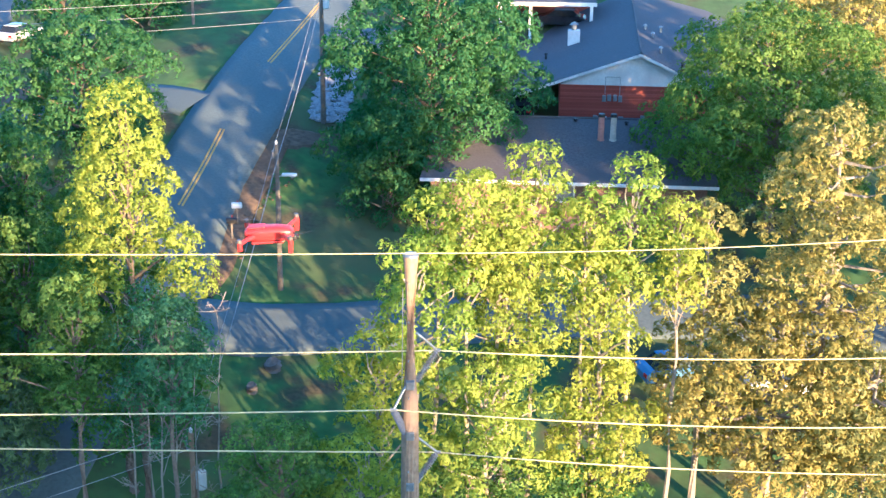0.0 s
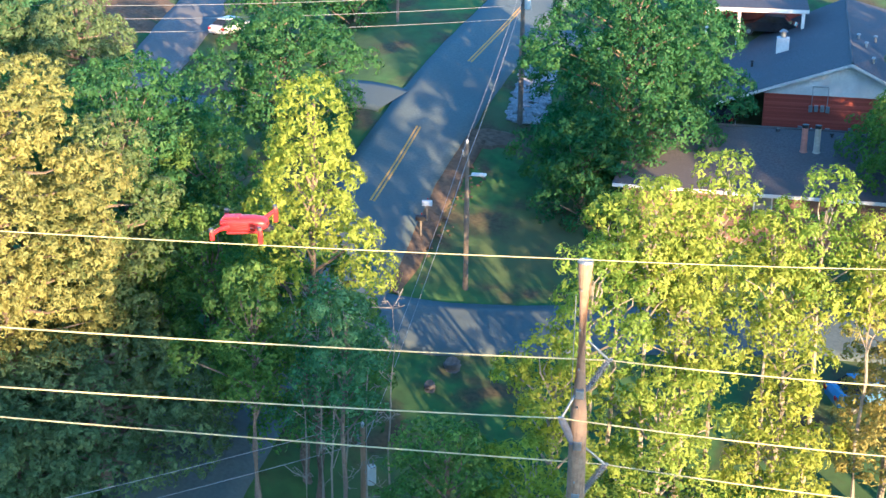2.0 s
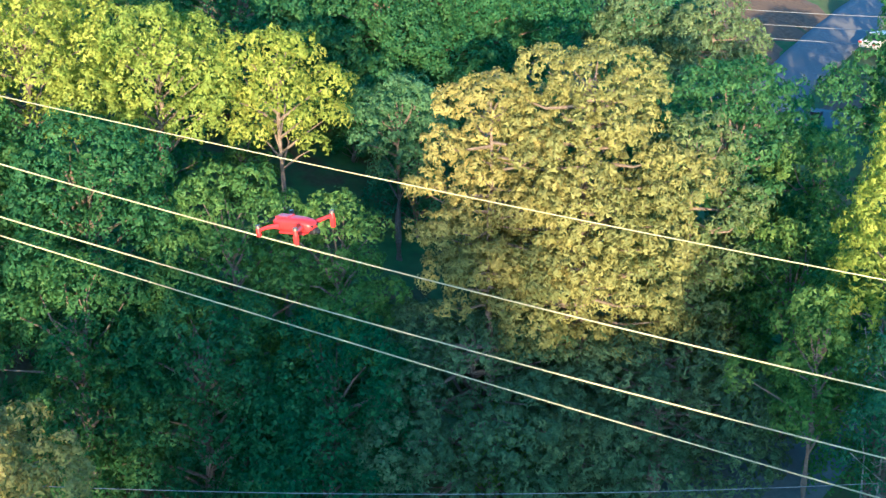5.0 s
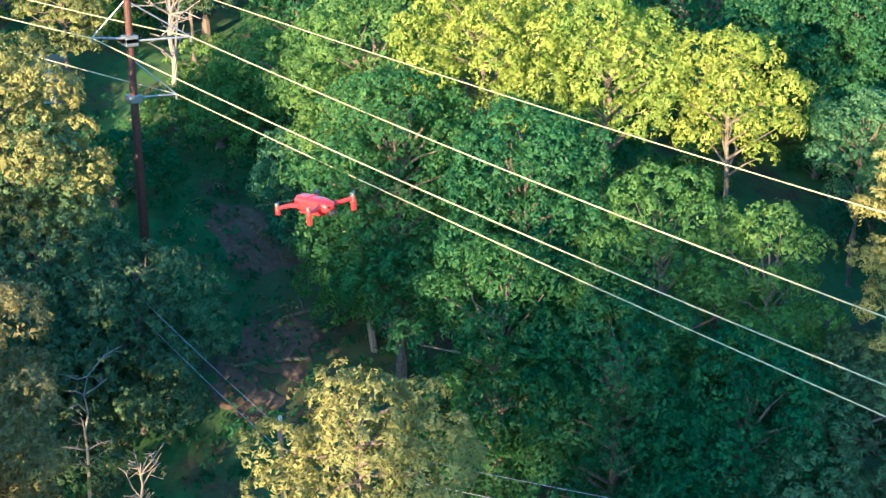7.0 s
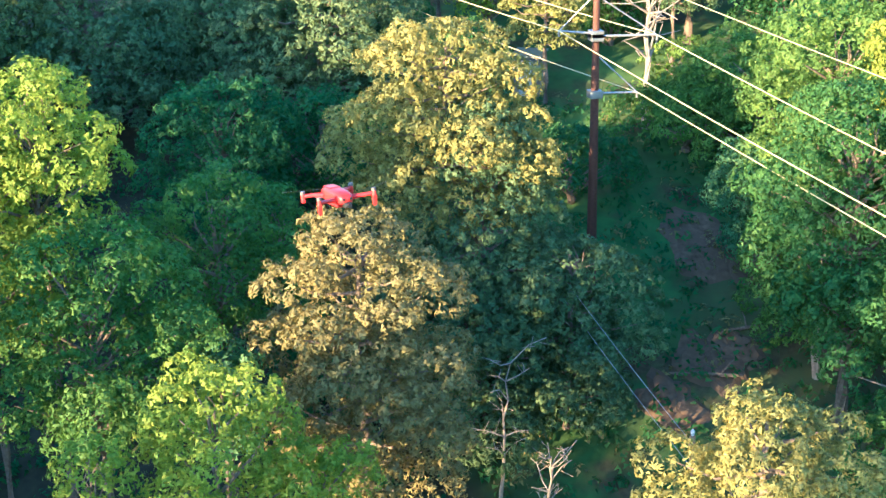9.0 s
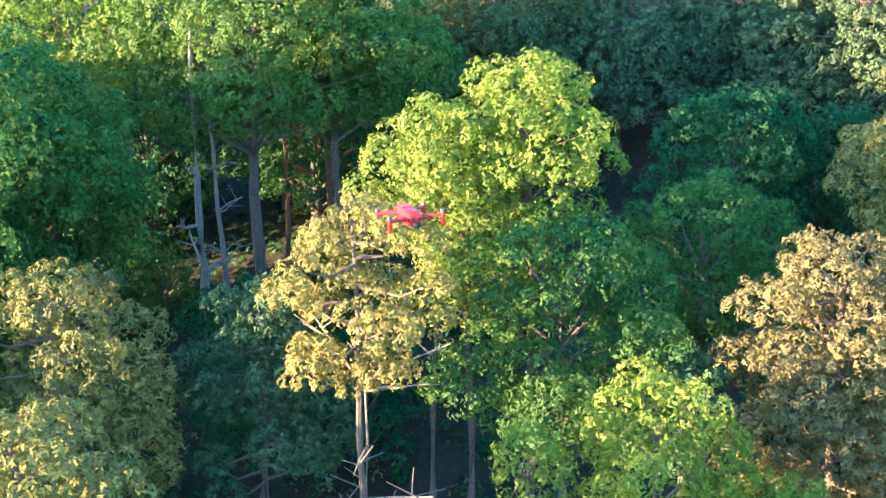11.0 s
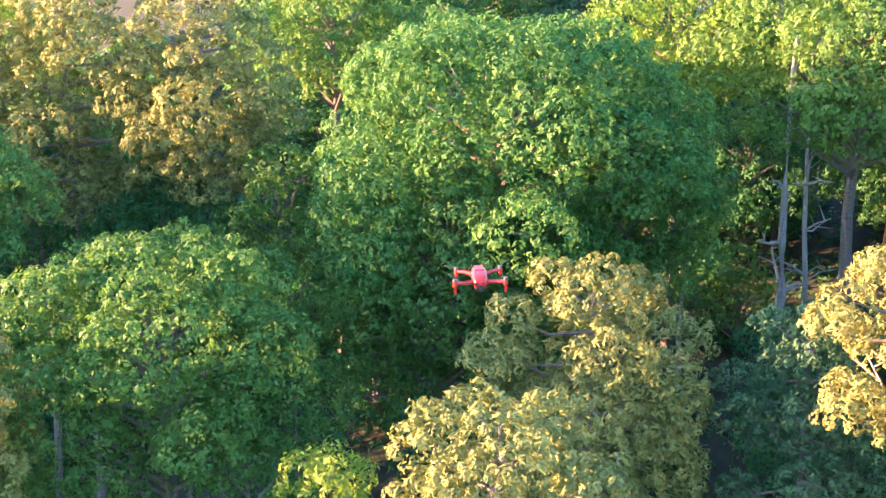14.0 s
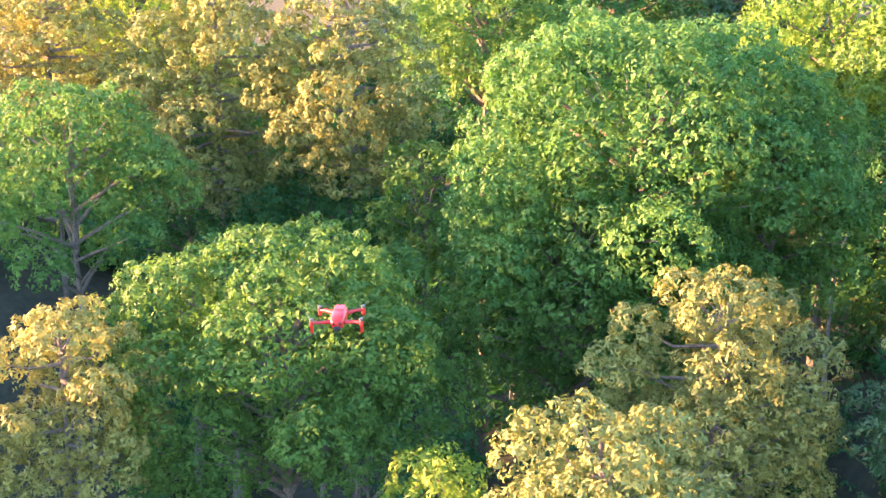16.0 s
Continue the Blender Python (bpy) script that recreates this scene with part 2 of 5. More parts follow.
build_ground()


def ribbon(name, points, half, mat, lift, label, category, step=1.5, kind="structure", crown=0.0):
    """A strip laid along the ground through the points (a smooth line), with a thickness."""
    pts = [Vector((x, y, 0)) for x, y in points]
    line = []
    for i in range(len(pts) - 1):
        p0, p1, p2, p3 = pts[max(i - 1, 0)], pts[i], pts[i + 1], pts[min(i + 2, len(pts) - 1)]
        count = max(2, int((p2 - p1).length / step))
        for k in range(count):
            u = k / count
            line.append(0.5 * ((2 * p1) + (p2 - p0) * u + (2 * p0 - 5 * p1 + 4 * p2 - p3) * u * u + (3 * p1 - p0 - 3 * p2 + p3) * u ** 3))
    line.append(pts[-1])
    verts, faces, cross = [], [], 6
    for i, p in enumerate(line):
        d = (line[min(i + 1, len(line) - 1)] - line[max(i - 1, 0)]).normalized()
        side = Vector((d.y, -d.x, 0))
        wob = 0.12 * noise.noise((p.x * 0.4, p.y * 0.4, 3)) if half > 1 else 0
        for k in range(cross + 1):
            u = -1 + 2 * k / cross
            q = p + side * (half + wob) * u
            verts.append((q.x, q.y, max(land(q.x, q.y), land(p.x, p.y) - 0.6) + lift + crown * (1 - u * u)))
        for u in (1, -1):
            q = p + side * (half + wob) * u
            verts.append((q.x, q.y, land(q.x, q.y) - 0.3))
    w = cross + 3
    for i in range(len(line) - 1):
        a, b = i * w, (i + 1) * w
        for k in range(cross):
            faces.append((a + k, a + k + 1, b + k + 1, b + k))
        faces.append((a + cross, a + cross + 1, b + cross + 1, b + cross))
        faces.append((a, b, b + cross + 2, a + cross + 2))
    ob = arrays(name, verts, faces, mat)
    return tagged(ob, label, category, kind=kind)


ribbon("road", [(-19.3, 42), (-19.1, 52), (-18.4, 60), (-16.9, 66), (-16.15, 72), (-15.95, 81), (-15.05, 90), (-13.45, 102), (-11.05, 116), (-8.1, 135), (-3.5, 165)], 2.85, ASPHALT, 0.17, "worn grey asphalt road with a double yellow line", "road", crown=0.05)
ribbon("road_2", [(-15.5, 68.3), (-11, 68.9), (-6, 70.1), (2, 71.5), (14, 72), (30, 70)], 2.25, ASPHALT, 0.185, "grey asphalt side street meeting the road", "road", crown=0.03)
ribbon("road_3", [(-17.5, 93.5), (-22, 95.3), (-28.7, 97.6), (-37, 100.3), (-43, 98.5), (-51.8, 89.6), (-60, 82)], 1.9, ASPHALT, 0.182, "narrow asphalt lane leaving the road", "road")
ribbon("driveway", [(-39.3, 101.5), (-40, 108), (-41, 118), (-42, 132)], 2.0, CONCRETE, 0.19, "pale concrete driveway", "driveway")
ribbon("driveway_2", [(-11, 108), (-8, 110), (-3, 111)], 1.7, CONCRETE, 0.19, "pale concrete driveway apron", "driveway")
ribbon("verge", [(-14.0, 71.3), (-13.4, 74.5), (-13.0, 80), (-12.4, 86), (-11.8, 91)], 1.05, SOIL, 0.16, "bare brown earth verge with rubble beside the road", "verge")


def yellow_lines():
    for off in (-0.11, 0.11):
        for a, b in (((-16.1, 79.5), (-15.2, 90.2)), ((-13.6, 102.3), (-10.6, 119.0))):
            d = (Vector(b) - Vector(a)).normalized()
            shift = Vector((d.y, -d.x)) * off
            mid = (Vector(a) + Vector(b)) / 2 + Vector((0.06, -0.02))
            ribbon("road_marking", [tuple(Vector(a) + shift), tuple(mid + shift), tuple(Vector(b) + shift)], 0.055, YELLOW_PAINT, 0.232, "double yellow centre line, worn paint", "road marking")


yellow_lines()

# ---- trees ----
def rand_dirs(rng, n):
    v = rng.normal(size=(n, 3))
    return v / np.linalg.norm(v, axis=1)[:, None]


def lobes_for(rng, r, depth, shape, pine=False):
    """Sub-crowns (centre, radius) in the crown's own space: z from 0 at its foot to depth at its top."""
    out = []
    n = int(max(14, min(64, (2.3 if pine else 1.9) * r * depth / 2.0)))
    for i in range(n):
        h = (i + rng.uniform(0.1, 0.9)) / n
        if shape == "cone":
            wide = 1.0 - 0.82 * h
        elif shape == "thin":
            wide = 0.9 * math.sin(math.pi * min(1, 0.15 + 0.8 * h))
        elif shape == "round":
            wide = math.sqrt(max(0.02, 1 - (2 * h - 1) ** 2))
        else:
            wide = math.sqrt(max(0.05, 1 - max(0.0, (h - 0.30) / 0.72) ** 2)) * (0.70 + 0.30 * min(1, h * 3))
        lr = r * (0.27 if shape != "cone" else 0.30) * rng.uniform(0.6, 1.3) * (0.6 + 0.4 * wide)
        lr = max(0.55, min(lr, 1.9))
        a = i * 2.39996 + rng.uniform(-0.5, 0.5)
        reach = max(0.0, r * wide - lr * 0.8) * ((rng.uniform(0.85, 1.1) if pine else rng.uniform(0.72, 1.2)) if rng.random() < 0.85 else 0.45)
        z = max(lr * 0.5, min(depth - lr * 0.8, h * depth))
        out.append((np.array([math.cos(a) * reach, math.sin(a) * reach, z]), lr))
    out.append((np.array([rng.uniform(-0.1, 0.1) * r, rng.uniform(-0.1, 0.1) * r, depth - min(r * 0.3, 1.2)]), min(r * 0.32, 1.3)))
    out.append((np.array([0, 0, depth * 0.45]), r * 0.5))
    return out


def clump_points(rng, lobes, spacing, flat):
    """Evenly spread points on the outer skins of the lobes, with the way out; those inside other lobes are left out."""
    pts, outs = [], []
    for c, lr in lobes:
        n = int(34 * lr * lr / (spacing * spacing))
        d = rand_dirs(rng, n)
        d = d[d[:, 2] > -0.42]
        lump = 1 + 0.16 * np.sin(d[:, 0] * 5 + c[0] * 3) * np.sin(d[:, 1] * 5 + c[1] * 3 + 1) + 0.10 * np.sin(d[:, 2] * 9 + c[2] * 5)
        p = c + d * (lr * lump * rng.uniform(0.86, 1.05, len(d)))[:, None] * np.array([1, 1, flat])
        keep = np.ones(len(p), bool)
        for c2, lr2 in lobes:
            if c2 is not c:
                keep &= np.linalg.norm((p - c2) / np.array([1, 1, flat]), axis=1) > 0.84 * lr2
        pts.append(p[keep])
        outs.append(d[keep])
    p, d = np.concatenate(pts), np.concatenate(outs)
    cell = np.floor(p / spacing).astype(np.int64)
    first = np.unique(cell[:, 0] * 1000003 + cell[:, 1] * 1009 + cell[:, 2], return_index=True)[1]
    return p[first], d[first]


def clumps(name, rng, p, d, radius, per, leaf, slim, rise, mat, root):
    """A crown of rounded clumps, each a dome of small leaves turned out and up."""
    n = len(p)
    axis = d * 0.75 + np.array([0, 0, rise]) + rand_dirs(rng, n) * 0.2
    axis /= np.linalg.norm(axis, axis=1)[:, None]
    rad = radius * rng.uniform(0.7, 1.3, n)
    out = np.repeat(axis, per, 0)
    dome = rand_dirs(rng, n * per)
    along = (dome * out).sum(1)[:, None]
    dome = dome + out * (np.abs(along) - along) * 0.9
    c = np.repeat(p, per, 0) + dome * (np.repeat(rad, per) * rng.uniform(0.72, 1.12, n * per))[:, None]
    nrm = dome + out * 0.2 + rand_dirs(rng, n * per) * 0.33
    nrm /= np.linalg.norm(nrm, axis=1)[:, None]
    side = np.cross(nrm, rand_dirs(rng, n * per))
    side /= np.linalg.norm(side, axis=1)[:, None]
    way = np.cross(nrm, side)
    s = (leaf * rng.uniform(0.7, 1.25, n * per))[:, None]
    verts = np.stack([c - side * s * slim - way * s * 0.5, c + way * s * 0.75, c + side * s * slim - way * s * 0.5], 1).reshape(-1, 3)
    ob = arrays(name, verts, np.arange(3 * n * per).reshape(-1, 3), mat, root)
    shade = ob.data.attributes.new("clump", "FLOAT", "FACE")
    shade.data.foreach_set("value", np.repeat(rng.uniform(0, 1, n), per).astype(np.float32))
    return ob


def limbs(rng, base, foot, depth, lobes, r0, pine):
    """Trunk and limbs as one tapered, slightly crooked mesh, from the ground (0) up."""
    bm = bmesh.new()
    top = foot + depth * (0.9 if pine else 0.72)
    knots = [Vector((rng.uniform(-1, 1) * 0.12 * (k > 0), rng.uniform(-1, 1) * 0.12 * (k > 0), base + (top - base) * k / 6)) for k in range(7)]
    tube_run(bm, knots, [r0 * (1.25 if k == 0 else 1 - 0.13 * k) for k in range(7)])
    for c, lr in lobes:
        z = max(foot * 0.9, min(top - 0.5, foot + c[2] - lr * (0.3 if pine else 0.9)))
        k = min(5, max(0, int((z - base) / (top - base) * 6)))
        a = knots[k].lerp(knots[k + 1], 0.5)
        a.z = z - (0.2 if pine else 0.8)
        e = Vector((c[0], c[1], foot + c[2]))
        m = a.lerp(e, 0.55) + Vector((rng.uniform(-0.3, 0.3), rng.uniform(-0.3, 0.3), -0.25 if pine else 0.1))
        tube_run(bm, [a, m, a.lerp(e, 0.9)], [r0 * 0.32, r0 * 0.18, 0.02], 5)
    return bm


TREE_COUNT = [0]


def tree_base(x, y, label, group):
    TREE_COUNT[0] += 1
    return np.random.RandomState(100 + TREE_COUNT[0]), thing("tree", Matrix.Translation((x, y, land(x, y))), label, "tree", group)


def leafy_tree(x, y, top, bottom, r, mat, away, shape="broad", bark=None):
    g = land(x, y)
    label = {"leaves_green": "tall broadleaf tree with dense green spring leaves", "leaves_dark_shaded_green": "dark green broadleaf tree, shade put into its leaf colour",
             "leaves_yellow_green": "broadleaf tree with bright yellow-green leaves", "leaves_grey_green": "pale grey-green broadleaf tree"}[mat.name]
    rng, root = tree_base(x, y, label, "broadleaf trees")
    foot, depth = bottom - g, top - bottom
    lobes = lobes_for(rng, r, depth, shape)
    grow = 0.55 + 0.45 * away / 55
    thin = shape == "thin"
    p, d = clump_points(rng, lobes, (0.6 if thin else 0.53) * grow, 0.9)
    p[:, 2] += foot
    clumps("crown", rng, p, d, (0.36 if thin else 0.34) * grow, 14 if thin else 22, (0.12 if thin else 0.155) * grow, 0.36, 0.5, mat, root)
    part("trunk", limbs(rng, -0.4, foot, depth, lobes, 0.08 if shape == "thin" else 0.05 * r + 0.07, False), bark or BARK, root)
    return root


def pine_tree(x, y, top, bottom, r, mat, away, shape="broad", bark=None):
    g = land(x, y)
    label = {"needles_olive": "tall pine with tufted olive-green needles", "needles_dark_shaded_green": "dark green pine at the wood's edge, coloured as shaded",
             "needles_brownish": "pine with browning needle tufts"}[mat.name]
    rng, root = tree_base(x, y, label, "pines")
    foot, depth = bottom - g, top - bottom
    lobes = lobes_for(rng, r, depth, shape, True)
    grow = 0.6 + 0.4 * away / 55
    p, d = clump_points(rng, lobes, 0.47 * grow, 0.72)
    p[:, 2] += foot
    clumps("crown", rng, p, d, 0.25 * grow, 20, 0.165 * grow, 0.27, 0.6, mat, root)
    part("trunk", limbs(rng, -0.4, foot, depth, lobes, 0.035 * r + 0.12, True), bark or BARK, root)
    return root


# one crown in two: yellow sunlit top, greener shaded foot, split by leaf colour
leafy_tree(-13.1, 54.3, 34.2, 26.1, 3.6, LEAF_YELLOW, 56, shape="cone")
leafy_tree(-13.9, 55.3, 27.4, 18.9, 4.1, LEAF, 57)
leafy_tree(-23.4, 87.0, 30.9, 23.2, 5.5, LEAF_DARK_SHADED, 90)
leafy_tree(-11.3, 49.5, 27.8, 20.8, 2.6, LEAF_PALE, 51, shape="thin", bark=BARK_PALE)
leafy_tree(-20.1, 63.1, 30.0, 22.1, 3.3, LEAF, 66)
leafy_tree(-1.5, 88.1, 34.3, 21.9, 6.8, LEAF_DARK_SHADED, 88)
leafy_tree(-4.1, 83.8, 25.8, 21.2, 4.0, LEAF_DARK_SHADED, 84)
leafy_tree(0.7, 52.0, 31.6, 26.9, 2.1, LEAF_YELLOW, 55, bark=BARK_PALE)
leafy_tree(3.3, 53.3, 32.3, 27.7, 1.6, LEAF_YELLOW, 56, bark=BARK_PALE)
leafy_tree(7.2, 53.1, 31.9, 26.6, 2.0, LEAF_YELLOW, 56, bark=BARK_PALE)
leafy_tree(-1.3, 50.1, 29.5, 24.6, 2.3, LEAF_YELLOW, 54, bark=BARK_PALE)
leafy_tree(2.3, 52.8, 28.4, 22.8, 2.6, LEAF_YELLOW, 57, bark=BARK_PALE)
leafy_tree(6.1, 52.8, 28.4, 22.6, 2.3, LEAF_YELLOW, 57, bark=BARK_PALE)
leafy_tree(-2.6, 49.0, 26.3, 21.6, 2.4, LEAF_YELLOW, 54, bark=BARK_PALE)
leafy_tree(1.5, 50.4, 24.5, 19.2, 3.1, LEAF_YELLOW, 56, bark=BARK_PALE)
leafy_tree(5.9, 52.1, 23.3, 17.6, 2.8, LEAF_YELLOW, 58, bark=BARK_PALE)
leafy_tree(-3.2, 46.8, 23.0, 18.4, 2.3, LEAF_YELLOW, 53, bark=BARK_PALE)
leafy_tree(1.1, 50.1, 20.2, 15.5, 3.4, LEAF, 56)
leafy_tree(5.8, 51.9, 19.5, 14.4, 2.8, LEAF, 58)
pine_tree(15.5, 54.2, 33.7, 24.6, 3.8, NEEDLE, 57, bark=BARK_PALE)
pine_tree(10.5, 54.3, 29.8, 23.3, 2.2, NEEDLE, 58, bark=BARK_PALE)
pine_tree(13.6, 53.7, 25.6, 18.1, 5.1, NEEDLE, 59, bark=BARK_PALE)
pine_tree(17.0, 51.5, 24.7, 18.2, 3.4, NEEDLE, 57, bark=BARK_PALE)
# far pines built as leafy trees, their dark leaves standing in for shade
leafy_tree(-31.1, 111.8, 30.4, 25.8, 4.3, LEAF_DARK_SHADED, 112)
leafy_tree(-24.2, 111.8, 30.1, 25.6, 3.4, LEAF_DARK_SHADED, 112)
leafy_tree(-3.8, 82.4, 26.0, 18.7, 2.9, LEAF_DARK_SHADED, 84)
leafy_tree(19.2, 81.7, 32.4, 22.0, 7.4, LEAF, 84)
pine_tree(26.8, 94.1, 32.3, 27.0, 6.2, NEEDLE, 98)
leafy_tree(-6.4, 47.4, 23.0, 18.1, 2.6, LEAF, 48)
pine_tree(-25.5, 51.4, 35.3, 22.6, 5.2, NEEDLE, 57)
pine_tree(-22.5, 55.2, 32.1, 20.9, 3.3, NEEDLE_DARK_SHADED, 59)
# two trees added out of sight behind the pine, to shade the lawn beyond
leafy_tree(-29.6, 61.7, 32.5, 23.3, 4.0, LEAF_DARK_SHADED, 68)
leafy_tree(-32.6, 58.5, 31.4, 24.4, 3.9, LEAF_DARK_SHADED, 66)
pine_tree(-28.0, 48.3, 34.3, 24.7, 3.5, NEEDLE, 55)
# lower crowns below the big pine's shadow line, shade put into needle colour
pine_tree(-28.6, 47.9, 24.4, 16.6, 6.4, NEEDLE_DARK_SHADED, 55)
pine_tree(-22.1, 52.1, 23.9, 17.3, 5.4, NEEDLE_DARK_SHADED, 56)
leafy_tree(-24.5, 63.1, 32.6, 20.5, 5.1, LEAF_DARK_SHADED, 67)
leafy_tree(-18.9, 57.7, 27.5, 18.2, 3.9, LEAF, 60)
leafy_tree(-44.5, 64.8, 29.0, 20.9, 3.3, LEAF_PALE, 78)
leafy_tree(-50.9, 77.5, 34.6, 23.9, 8.1, LEAF_DARK_SHADED, 92)
leafy_tree(-43.8, 90.4, 32.4, 25.6, 5.0, LEAF_PALE, 100)
leafy_tree(-26.2, 115.8, 29.0, 26.7, 5.0, LEAF_DARK_SHADED, 118)
# sunlit crown band, its sunlight put into the yellow leaf colour
leafy_tree(-48.5, 42.0, 36.7, 30.3, 4.4, LEAF_YELLOW, 64)
leafy_tree(-43.6, 45.2, 35.9, 30.5, 3.9, LEAF_YELLOW, 62)
leafy_tree(-39.5, 48.5, 34.8, 29.6, 3.1, LEAF_YELLOW, 61)
leafy_tree(-53.1, 38.8, 35.4, 27.2, 4.2, LEAF, 66)
# middle crowns: the darkest leaf colour replaces shade the sun lamp doesn't leave
leafy_tree(-47.3, 36.7, 33.2, 22.8, 4.8, LEAF_DARK_SHADED, 60)
leafy_tree(-42.5, 40.0, 32.1, 22.0, 4.7, LEAF_DARK_SHADED, 58)
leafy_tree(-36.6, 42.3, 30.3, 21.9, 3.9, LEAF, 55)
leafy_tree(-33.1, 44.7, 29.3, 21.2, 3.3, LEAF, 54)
leafy_tree(-39.1, 36.2, 28.0, 17.1, 4.2, LEAF_DARK_SHADED, 53)
leafy_tree(-35.4, 39.2, 26.6, 16.4, 4.4, LEAF_DARK_SHADED, 52)
leafy_tree(-31.4, 42.1, 25.2, 16.0, 4.1, LEAF_DARK_SHADED, 51)
leafy_tree(-53.2, 72.6, 34.0, 24.1, 7.8, LEAF_DARK_SHADED, 88)
leafy_tree(-53.2, 82.6, 34.6, 27.0, 7.6, LEAF_DARK_SHADED, 96)
leafy_tree(-43.7, 62.2, 29.6, 24.0, 3.0, LEAF_PALE, 74)
leafy_tree(-58.2, 64.6, 35.2, 25.1, 7.6, LEAF_DARK_SHADED, 86)
leafy_tree(-57.7, 38.6, 28.4, 23.2, 3.9, LEAF_PALE, 70)
pine_tree(-31.0, 25.2, 27.9, 22.6, 3.9, NEEDLE, 41)
pine_tree(-54.6, 21.4, 35.2, 26.8, 4.8, NEEDLE, 58)
# shaded lower crowns of this pine, darkened by needle colour
pine_tree(-52.8, 22.5, 32.1, 18.4, 7.0, NEEDLE_DARK_SHADED, 57, shape="cone")
pine_tree(-50.3, 25.6, 27.0, 19.8, 4.0, NEEDLE_DARK_SHADED, 56)
pine_tree(-50.9, 21.3, 25.8, 19.5, 4.3, NEEDLE_DARK_SHADED, 55)
pine_tree(-41.2, 15.4, 31.2, 21.3, 4.1, NEEDLE_BROWN, 44)
leafy_tree(-57.1, 39.5, 28.4, 23.0, 3.9, LEAF_PALE, 68)
leafy_tree(-50.7, 38.4, 26.0, 21.0, 4.4, LEAF, 62)
leafy_tree(-68.8, 38.3, 28.6, 26.5, 4.6, LEAF, 78)
leafy_tree(-65.3, 41.0, 31.8, 25.7, 5.1, LEAF, 76)
pine_tree(-77.0, 19.2, 35.4, 27.3, 6.4, NEEDLE_DARK_SHADED, 80)
leafy_tree(-51.5, 13.7, 29.5, 23.6, 2.7, LEAF, 54)
leafy_tree(-88.3, 38.4, 32.3, 31.3, 4.0, LEAF_DARK_SHADED, 96)
leafy_tree(-45.0, 5.3, 35.9, 30.1, 3.3, LEAF_YELLOW, 47)
leafy_tree(-43.8, 3.3, 33.9, 27.4, 3.5, LEAF_YELLOW, 46)
leafy_tree(-43.5, 2.1, 34.6, 30.3, 2.5, LEAF_YELLOW, 46)
leafy_tree(-42.1, 6.7, 31.2, 23.7, 4.1, LEAF, 44)
leafy_tree(-48.0, 11.2, 31.2, 24.1, 3.2, LEAF, 50)
leafy_tree(-34.1, 10.1, 29.2, 24.9, 2.8, LEAF_YELLOW, 36)
leafy_tree(-33.1, 6.7, 27.9, 25.9, 1.0, LEAF_YELLOW, 35)
leafy_tree(-34.8, 12.9, 26.3, 23.3, 2.1, LEAF_YELLOW, 37)
leafy_tree(-41.0, 10.8, 27.4, 23.3, 1.4, LEAF_PALE, 43)
pine_tree(-37.2, 1.0, 33.0, 27.1, 2.9, NEEDLE, 40, shape="round")
pine_tree(-40.7, -3.2, 29.1, 22.0, 3.2, NEEDLE_DARK_SHADED, 44)
pine_tree(-75.5, -0.4, 35.7, 26.7, 5.9, NEEDLE_DARK_SHADED, 78)
pine_tree(-78.1, 6.5, 36.0, 26.9, 6.0, NEEDLE_DARK_SHADED, 80)
pine_tree(-79.9, 13.8, 34.9, 27.8, 6.2, NEEDLE_DARK_SHADED, 82)
leafy_tree(-64.5, -6.7, 36.8, 29.6, 5.7, LEAF, 68)
leafy_tree(-64.0, 12.5, 31.2, 24.2, 4.2, LEAF_DARK_SHADED, 66)
leafy_tree(-44.8, -17.6, 36.0, 24.8, 7.7, LEAF, 54)
leafy_tree(-41.0, -17.7, 30.9, 22.3, 5.2, LEAF, 50)
leafy_tree(-49.6, -14.6, 34.3, 25.5, 4.3, LEAF, 56)
leafy_tree(-60.4, -9.5, 37.5, 29.8, 7.0, LEAF, 64)
pine_tree(-37.7, -9.1, 30.1, 21.8, 4.2, NEEDLE, 45)
pine_tree(-25.5, -4.3, 30.8, 27.2, 2.9, NEEDLE, 32)
leafy_tree(-28.0, -11.7, 26.6, 23.9, 1.4, LEAF_YELLOW, 36)
pine_tree(-79.9, -4.7, 35.3, 26.6, 6.5, NEEDLE_DARK_SHADED, 82)
leafy_tree(-61.0, -18.5, 36.6, 30.6, 4.7, LEAF_YELLOW, 68)
leafy_tree(-70.9, -9.6, 32.3, 23.7, 5.1, LEAF_DARK_SHADED, 74)
leafy_tree(-69.8, -18.7, 29.4, 22.6, 4.8, LEAF_DARK_SHADED, 76)
leafy_tree(-30.4, -21.0, 30.1, 22.8, 6.2, LEAF, 46)
leafy_tree(-32.4, -19.3, 28.3, 21.8, 2.6, LEAF, 47)
pine_tree(-22.9, -22.2, 29.7, 22.7, 3.4, NEEDLE, 40)
pine_tree(-43.0, -31.7, 36.9, 28.0, 4.1, NEEDLE, 60)
pine_tree(-40.6, -37.6, 37.1, 26.7, 4.4, NEEDLE, 63)
pine_tree(-37.1, -45.9, 36.8, 26.7, 4.8, NEEDLE, 68)
leafy_tree(-30.0, -32.7, 33.9, 27.1, 4.0, LEAF, 53)
leafy_tree(-56.0, -35.6, 36.5, 30.5, 5.0, LEAF, 72)
leafy_tree(-64.7, -34.1, 36.6, 29.6, 5.4, LEAF, 78)
pine_tree(-70.4, -29.2, 36.6, 27.8, 5.5, NEEDLE_DARK_SHADED, 80)
leafy_tree(-42.6, -26.6, 30.7, 23.3, 3.1, LEAF, 56)
